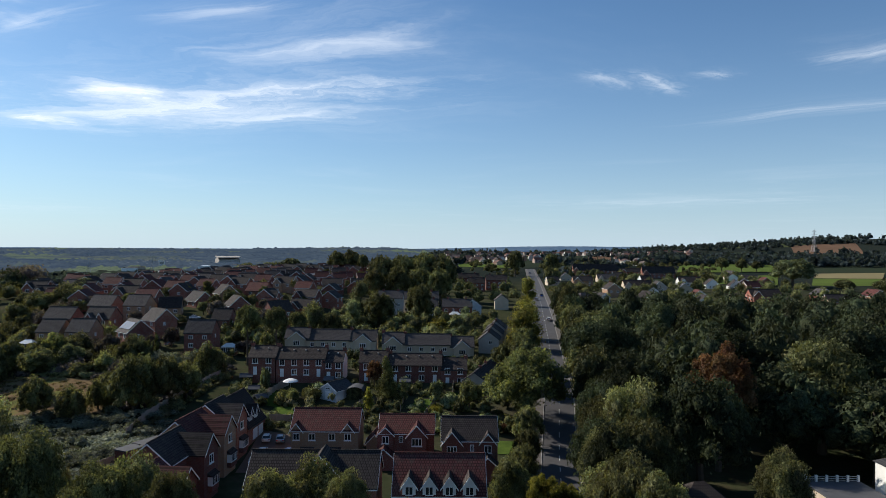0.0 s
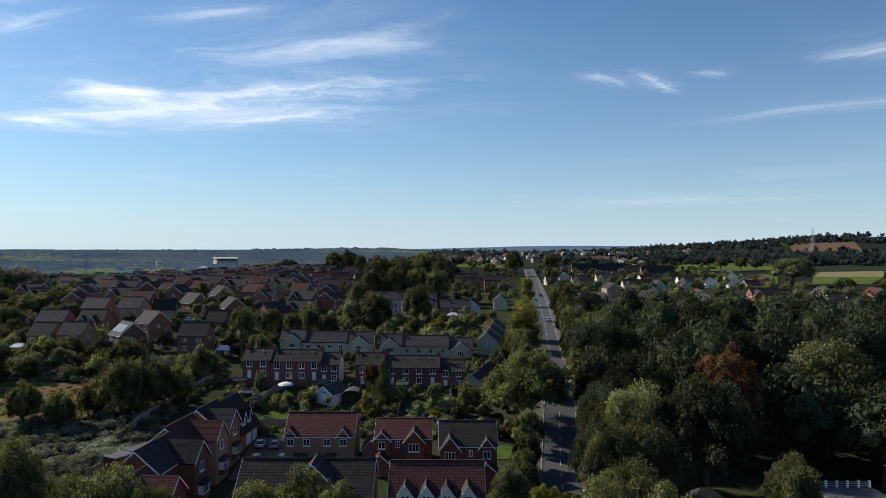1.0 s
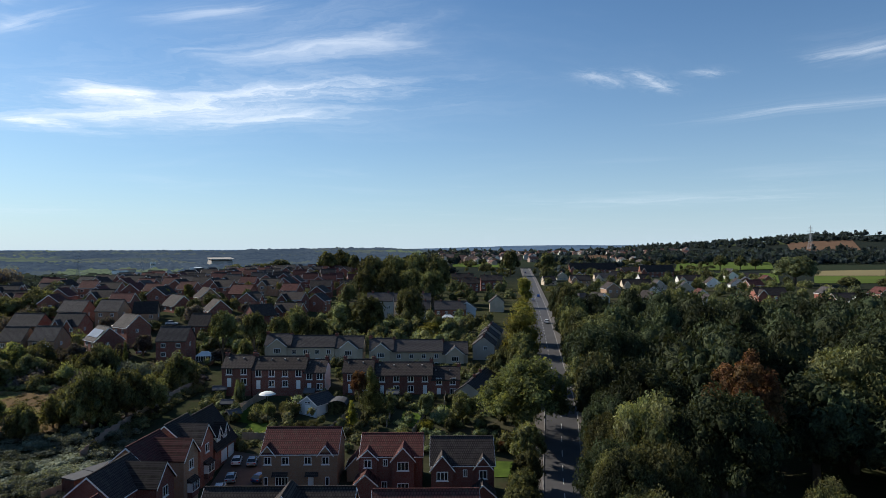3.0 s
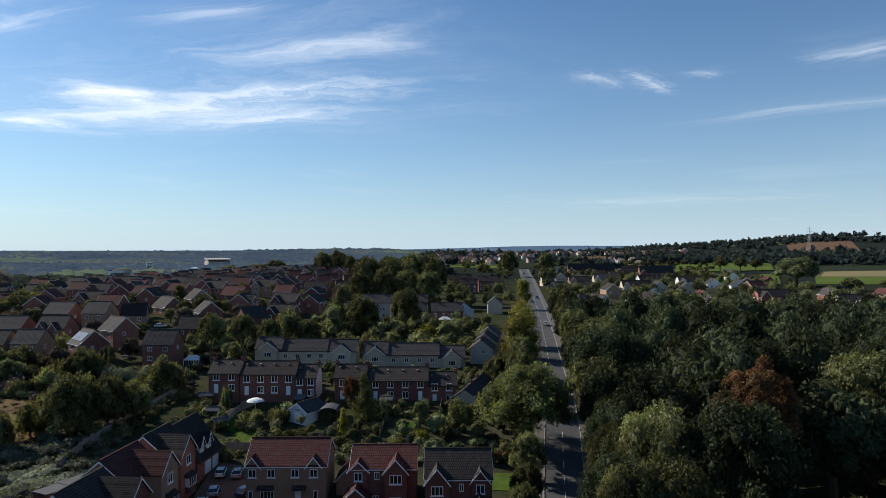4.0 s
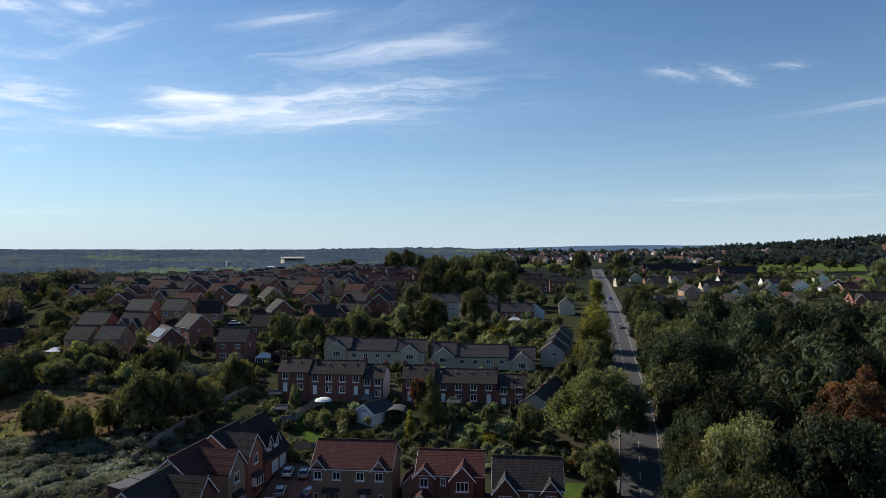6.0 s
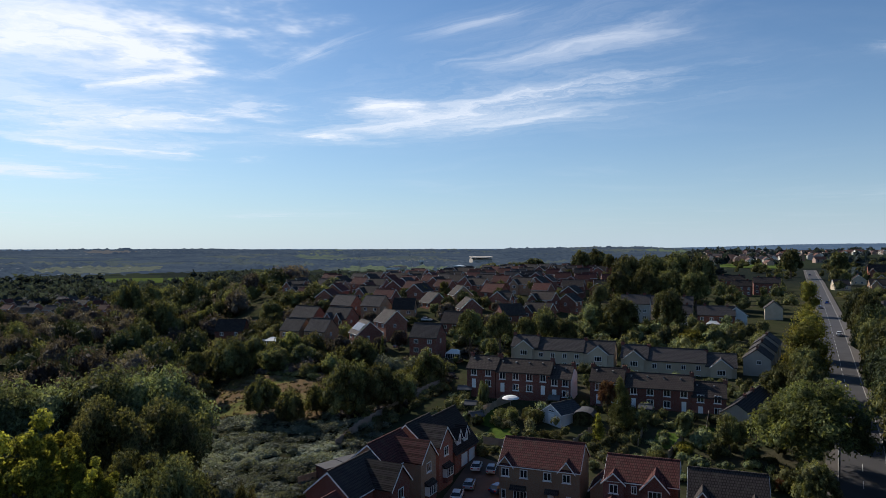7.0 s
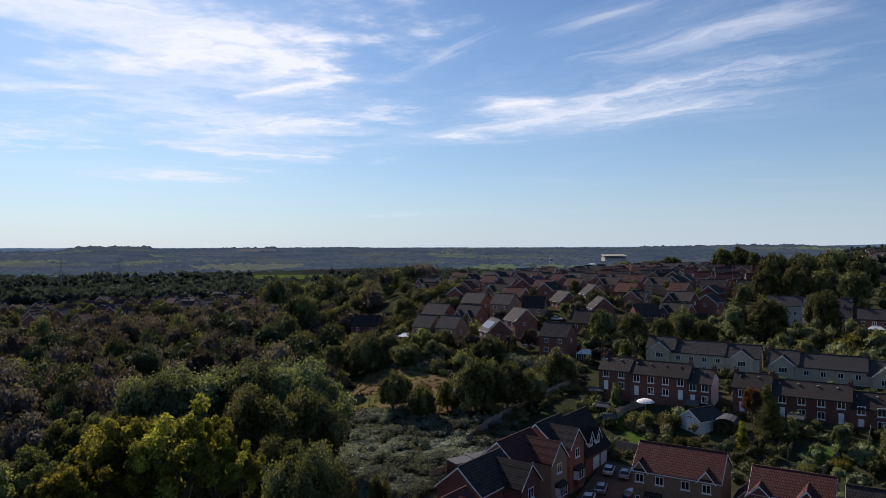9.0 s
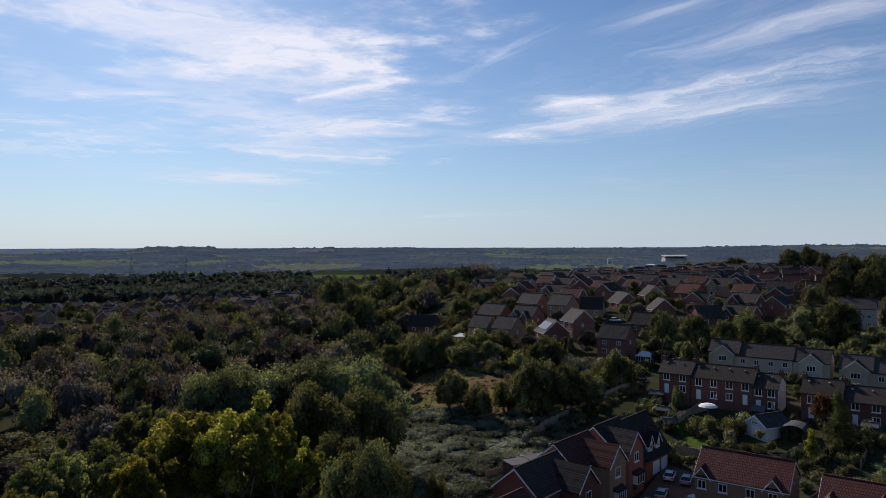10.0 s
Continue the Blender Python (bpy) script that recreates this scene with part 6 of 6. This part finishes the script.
# the white house with a flat-roofed annexe, at the edge of the wood
wh = house(61.2, 106.0, -6.6, 5, 9.0, 8.0, 9.0, 11.4, "white_wall", "slate", "white rendered house with a slate roof", hip=3.0)
window(wh, "left", 1.5, 5.4, 1.2, 2.0, 4.5)
flat = new("annexe")
flat.matrix_world = pose(50.0, 105.5, -6.8, 0, 0, 5)
tagged(flat, "flat-roofed annexe with a white balustrade", "annexe")
bm = bmesh.new()
box(bm, -4.2, 4.2, -5, 3.5, -1, 5.8)
part("wall", bm, M["render"], flat)
bm = bmesh.new()
box(bm, -4.35, 4.35, -5.1, 3.6, 5.8, 6.0)
part("flat_roof", bm, M["felt"], flat)
for i in range(6):
    bm = bmesh.new()
    box(bm, -0.15, 0.15, -0.15, 0.15, 0, 1.0)
    part("pillar", bm, M["white_wall"], flat, m=pose(-4.0 + i * 1.6, 3.3, 6.0))
for k in range(3):
    bm = bmesh.new()
    box(bm, -3.85, 3.85, 3.25, 3.35, 6.2 + k * 0.28, 6.28 + k * 0.28)
    part("rail", bm, M["steel"], flat)
house(30.3, 109.0, -6.7, 5, 8, 7, 2.6, 5.2, "render_grey", "tile_brown", "bungalow with a brown hipped roof by the wood", "bungalow", name="bungalow", hip=3.2)

# ---- the estate beyond, from a few house types ----
TYPES = []
for wl, rf, w, gab in (("brick_red", "tile_brown", 9.5, 1), ("brick_dark", "tile_red", 8.5, 0), ("brick_tan", "tile_brown", 10.0, 1), ("brick_red", "tile_red", 8.0, 0), ("brick_dark", "tile_brown", 11.0, 1), ("brick_red", "tile_grey", 8.8, 0)):
    h = house(0, 0, -400, 0, w, 8.0, 5.0, 8.0, wl, rf, "brick estate house with a pitched tiled roof", group="estate houses", boards=True)
    if gab:
        cross_gable(h, -w / 4, 4.2, 4.9, 7.3, -5.2, 0, M[wl], M[rf], base=-2)
        window(h, "front", -w / 4, 3.1, 1.6, 1.3, 5.2)
        window(h, "front", -w / 4, 0.5, 1.8, 1.4, 5.2, 3)
    else:
        window(h, "front", -w / 4, 3.1, 1.4, 1.2, 4.0)
        window(h, "front", -w / 4, 0.6, 1.6, 1.3, 4.0)
    window(h, "front", w / 4, 3.1, 1.3, 1.2, 4.0)
    window(h, "right", 0.5, 3.1, 1.1, 1.2, w / 2)
    window(h, "left", -0.5, 3.1, 1.1, 1.2, w / 2)
    TYPES.append(h)
TAKEN = [(x, y) for x, y, *_ in ESTATE]


def on_estate(rng):
    phi, r = 8.5 + 30 * rng.random(), 235 + 400 * rng.random() ** 0.75
    x, y = -math.sin(radians(phi)) * r, 24 + math.cos(radians(phi)) * r
    if r > 645 - 9.2 * (phi - 8) or (phi < 17 and r < 290) or (phi < 15 and r < 365) or r < 250 and phi < 24 or r < 248:
        return None
    if any((x - a) ** 2 + (y - b) ** 2 < 16 ** 2 for a, b in TAKEN):
        return None
    return x, y


pick = random.Random(77)
for x, y in scatter(51, 150, on_estate, 13.0):
    ang = 5 + 28 * noise.noise((x * 0.008, y * 0.008, 2.0)) + pick.choice((0, 0, 90, 180, -90))
    copy_thing(pick.choice(TYPES), pose(x, y, H(x, y), 0, 0, ang))


def below(rng):
    phi = 42 + 34 * rng.random()
    r = np.interp(phi, (40, 60, 74), (505, 430, 350)) + 240 * rng.random()
    return -math.sin(radians(phi)) * r, 24 + math.cos(radians(phi)) * r


for x, y in scatter(53, 78, below, 16.0):
    copy_thing(pick.choice(TYPES), pose(x, y, H(x, y), 0, 0, pick.choice((20, 110, 200, 290)) + pick.uniform(-15, 15)))
for h in TYPES:
    for o in (*h.children_recursive, h):
        bpy.data.objects.remove(o)

def on_rise(rng):
    phi, r = -15 + 20 * rng.random(), 850 + 720 * rng.random()
    x, y = -math.sin(radians(phi)) * r, 24 + math.cos(radians(phi)) * r
    if abs(x - 30) < 14 and r < 1000 or phi < -12 and r < 1150 or (phi > -9 and phi < -3 and r < 1290):
        return None
    return x, y


def far_houses():
    """Houses of the next village, too small to be told apart: walls, roofs and windows in one mesh."""
    verts, faces, slots = [], [], []
    for x, y in scatter(61, 330, on_rise, 15.0):
        w, d, e, t = pick.uniform(8, 13), 8.0, pick.uniform(3.0, 5.4), pick.uniform(2.4, 3.2)
        m = pose(x, y, H(x, y), 0, 0, pick.choice((10, 100)) + pick.uniform(-15, 15))
        X, Y = w / 2, d / 2
        o = len(verts)
        for q in ((-X, -Y, -3), (X, -Y, -3), (X, Y, -3), (-X, Y, -3), (-X, -Y, e), (X, -Y, e), (X, Y, e), (-X, Y, e), (-X, 0, e + t), (X, 0, e + t)):
            verts.append(m @ Vector(q))
        faces += [tuple(o + k for k in f) for f in ((0, 1, 5, 4), (2, 3, 7, 6), (1, 2, 6, 9, 5), (3, 0, 4, 8, 7))]
        slots += [0] * 4
        o = len(verts)
        for q in ((-X - 0.3, -Y - 0.4, e - 0.2), (X + 0.3, -Y - 0.4, e - 0.2), (X + 0.3, 0, e + t + 0.1), (-X - 0.3, 0, e + t + 0.1), (X + 0.3, Y + 0.4, e - 0.2), (-X - 0.3, Y + 0.4, e - 0.2)):
            verts.append(m @ Vector(q))
        faces += [(o, o + 1, o + 2, o + 3), (o + 3, o + 2, o + 4, o + 5)]
        slots += [1] * 2
        for u in (-w / 4, w / 4):
            for z in ((0.7, 2.0), (e - 1.6, e - 0.4)):
                for sy in (-1, 1):
                    o = len(verts)
                    for q in ((u - 0.8, sy * (Y + 0.05), z[0]), (u + 0.8, sy * (Y + 0.05), z[0]), (u + 0.8, sy * (Y + 0.05), z[1]), (u - 0.8, sy * (Y + 0.05), z[1])):
                        verts.append(m @ Vector(q))
                    faces.append((o, o + 1, o + 2, o + 3))
                    slots.append(2)

    def by_house(stops):
        def paint(n, co):
            return n.ramp(n.put("ShaderNodeNewGeometry").outputs["Random Per Island"], stops)
        return paint
    me = link_mesh("far_houses", [tuple(v) for v in verts], faces, material("far_walls", by_house(((0.0, (0.6, 0.58, 0.53)), (0.5, (0.5, 0.44, 0.36)), (0.75, (0.3, 0.16, 0.1)), (1.0, (0.68, 0.67, 0.63)))), 0.9, 0.2))
    me.materials.append(material("far_roofs", by_house(((0.0, (0.07, 0.055, 0.05)), (0.5, (0.15, 0.07, 0.05)), (1.0, (0.10, 0.09, 0.085)))), 0.85, 0.2))
    me.materials.append(M["glass"])
    me.polygons.foreach_set("material_index", slots)
    tagged(new("far_houses", me), "far village of pale houses with brown roofs", "houses", kind="stuff")


far_houses()

# ---- far trees and hedges ----
rng = random.Random(71)
small = []
for x, y in scatter(73, 190, lambda g: on_estate(g), 7.0):
    small.append((x, y, 3.0 + 4.5 * rng.random(), 4 + 4 * rng.random()))
grove("estate_trees", "small trees and hedges among the estate houses", small, "hedge", 160, 0.2, 3)
mid = []
for _ in range(90000):
    phi, r = rng.uniform(-34, 78), 640 * (3.2 ** rng.random())
    x, y = -math.sin(radians(phi)) * r, 24 + math.cos(radians(phi)) * r
    if len(mid) > 5200 or phi > 7 and r > 1500 or phi > 38 and r < 700 or abs(x - road_x(min(y, 1000))) < 16:
        continue
    n = noise.noise((x * 0.0026, y * 0.0026, 7.0)) + 0.45 * noise.noise((x * 0.011, y * 0.011, 1.0))
    u, v = x * 0.9 + y * 0.43 + 40 * noise.noise((x * 0.004, y * 0.004, 3.0)), y * 0.9 - x * 0.43
    hedge = min(abs(u % 170 - 85), abs(v % 230 - 115)) < 4 + r / 500
    wooded = n > (0.08 if phi > 8 else 0.3 if phi > -10 else 0.02)
    if not (wooded or hedge and rng.random() < 0.8) or r < 1400 and -10 < phi < 6 and n < 0.42 and not hedge or phi <= -10 and r < 950 and n < 0.3:
        continue
    if not any((x - a) ** 2 + (y - b) ** 2 < q * q for a, b, q in ((-1045, 935, 130), (-830, 538, 60), (-2800, 950, 260), (650, 1450, 110), (170, 1100, 60))):
        k = 1 + r / 3000
        mid.append((x, y, (4 + 6 * rng.random()) * k ** 0.5, (8 + 7 * rng.random()) * k))
# these leaves carry painted haze in their bluish colour
grove("far_trees", "far woods and hedgerows across the valley", mid, "hazy_leaf", 16, 0.4, 1, 0.85)
below_trees = scatter(54, 240, below, 9.0)
grove("valley_trees", "dark trees and hedges about the houses in the valley", [(x, y, 4 + 5 * rng.random(), 7 + 6 * rng.random()) for x, y in below_trees], "oak", 120, 0.15, 3)


def in_fields(g):
    phi, r = -17 + 20 * g.random(), 560 + 330 * g.random()
    x, y = -math.sin(radians(phi)) * r, 24 + math.cos(radians(phi)) * r
    line = min(abs((x + 0.25 * y) % 70 - 35), abs((y - 0.25 * x) % 95 - 47))
    if abs(x - road_x(min(y, 1000))) < 14 or line > 6:
        return None
    return x, y


grove("hedgerow", "hedgerows and field trees behind the roadside houses", [(x, y, 3 + 5 * rng.random(), 6 + 7 * rng.random()) for x, y in scatter(99, 150, in_fields, 7.0)], "oak", 120, 0.16, 3)


def by_houses(g):
    x, y = 32 + 175 * g.random(), 318 + 330 * g.random()
    if any(abs(x - a) < w / 2 + 5 and abs(y - c) < 9 for a, c, w, *_ in MORE) or y < 330 and x > 120:
        return None
    return x, y


for k, mat in enumerate(("hedge", "oak", "willow")):
    grove("roadside_trees", "garden trees and hedges between roadside houses", [(x, y, 3.5 + 4.5 * rng.random(), 5 + 6 * rng.random()) for x, y in scatter(91 + k, 55, by_houses, 8.0)], mat, 240, 0.12, 5)
for x, y in scatter(97, 20, by_houses, 17.0):
    h = house(x, y, H(x, y), pick.choice((5, 95)) + pick.uniform(-20, 20), pick.uniform(8, 12), 8.5, 2.9, 6.2, pick.choice(("render", "brick_tan", "brick_red", "white_wall")), pick.choice(("tile_brown", "tile_grey", "tile_red")),
              "roadside bungalow with a brown tiled roof", "bungalow", "roadside houses", "bungalow", boards=True)
    window(h, "front", -2, 0.7, 1.6, 1.2, 4.25)
    window(h, "front", 2, 0.7, 1.6, 1.2, 4.25)
    window(h, "left", 1.5, 0.7, 1.3, 1.2, 4.0)


# ---- pylons, stadium and mast ----
def pylon(x, y, tall):
    root = new("pylon")
    root.matrix_world = pose(x, y, H(x, y), 0, 0, 30)
    tagged(root, "grey steel lattice electricity pylon on far ground", "pylon", "pylons")
    t = tall

    def bars(name, rods, r=0.22):
        bm = bmesh.new()
        for p, q in rods:
            p, q = Vector(p), Vector(q)
            d = q - p
            m = Matrix.Translation((p + q) / 2) @ d.to_track_quat("Z", "Y").to_matrix().to_4x4()
            bmesh.ops.create_cone(bm, cap_ends=True, segments=4, radius1=r, radius2=r, depth=d.length, matrix=m)
        part(name, bm, M["steel"], root)
    b0, b1 = t * 0.09, t * 0.02
    corners = ((1, 1), (1, -1), (-1, -1), (-1, 1))
    for cx, cy in corners:
        bars("leg", [((cx * b0, cy * b0, 0), (cx * b1, cy * b1, t * 0.65)), ((cx * b1, cy * b1, t * 0.65), (0, 0, t))])
    braces = []
    for k in range(7):
        z0, z1 = t * 0.65 * k / 7, t * 0.65 * (k + 1) / 7
        w0, w1 = b0 + (b1 - b0) * k / 7, b0 + (b1 - b0) * (k + 1) / 7
        for i in range(4):
            p, q = corners[i], corners[(i + 1) % 4]
            braces += [((p[0] * w0, p[1] * w0, z0), (q[0] * w1, q[1] * w1, z1)), ((q[0] * w0, q[1] * w0, z0), (p[0] * w1, p[1] * w1, z1))]
    bars("bracing", braces, 0.12)
    for k, z in enumerate((0.62, 0.75, 0.88)):
        l = t * (0.17, 0.2, 0.14)[k]
        bars("cross_arm", [((-l, 0, z * t), (l, 0, z * t)), ((-l, 0, z * t), (0, 0, z * t + t * 0.05)), ((l, 0, z * t), (0, 0, z * t + t * 0.05))], 0.18)


pylon(-718, 1348, 46)
pylon(599, 1388, 46)
pylon(-900, 1420, 46)
pylon(-1150, 640, 44)
pylon(-1190, 560, 44)

st = new("stadium")
st.matrix_world = pose(-865, 2090, -14, 0, 0, 35)
tagged(st, "large pale stadium with a long white roof", "stadium")
bm = bmesh.new()
extrude_x(bm, [(-30, 0), (30, 0), (30, 12), (10, 20), (-30, 14)], -32, 32)
part("stand", bm, M["render_grey"], st)
bm = bmesh.new()
extrude_x(bm, [(-36, 19), (14, 23), (14, 25), (-36, 21)], -36, 36)
part("stadium_roof", bm, M["render_grey"], st)
tw = new("tower_block")
tw.matrix_world = pose(-933, 1804, -18, 0, 0, 30)
tagged(tw, "white tower block far down the valley", "tower block")
bm = bmesh.new()
box(bm, -7, 7, -7, 7, 0, 20)
part("wall", bm, M["white_wall"], tw)
for k in range(5):
    bm = bmesh.new()
    box(bm, -6, 6, -7.08, -7.0, 2 + k * 3.6, 3.6 + k * 3.6)
    part("window_band", bm, M["glass"], tw)
for i in range(26):
    phi, r = radians(rng.uniform(14, 34)), rng.uniform(1500, 2900)
    x, y = -math.sin(phi) * r, 24 + math.cos(phi) * r
    h = new("warehouse")
    h.matrix_world = pose(x, y, H(x, y), 0, 0, rng.uniform(0, 90))
    tagged(h, "pale industrial building far down the valley", "warehouse", "valley buildings")
    w, d, t = rng.uniform(14, 40), rng.uniform(10, 20), rng.uniform(7, 11)
    bm = bmesh.new()
    box(bm, -w / 2, w / 2, -d / 2, d / 2, -3, t)
    part("wall", bm, M[rng.choice(("white_wall", "render_grey", "render"))], h)
    bm = bmesh.new()
    extrude_x(bm, [(-d / 2 - 0.4, t), (d / 2 + 0.4, t), (0, t + 2)], -w / 2 - 0.4, w / 2 + 0.4)
    part("roof", bm, M[rng.choice(("tile_grey", "white", "slate"))], h)
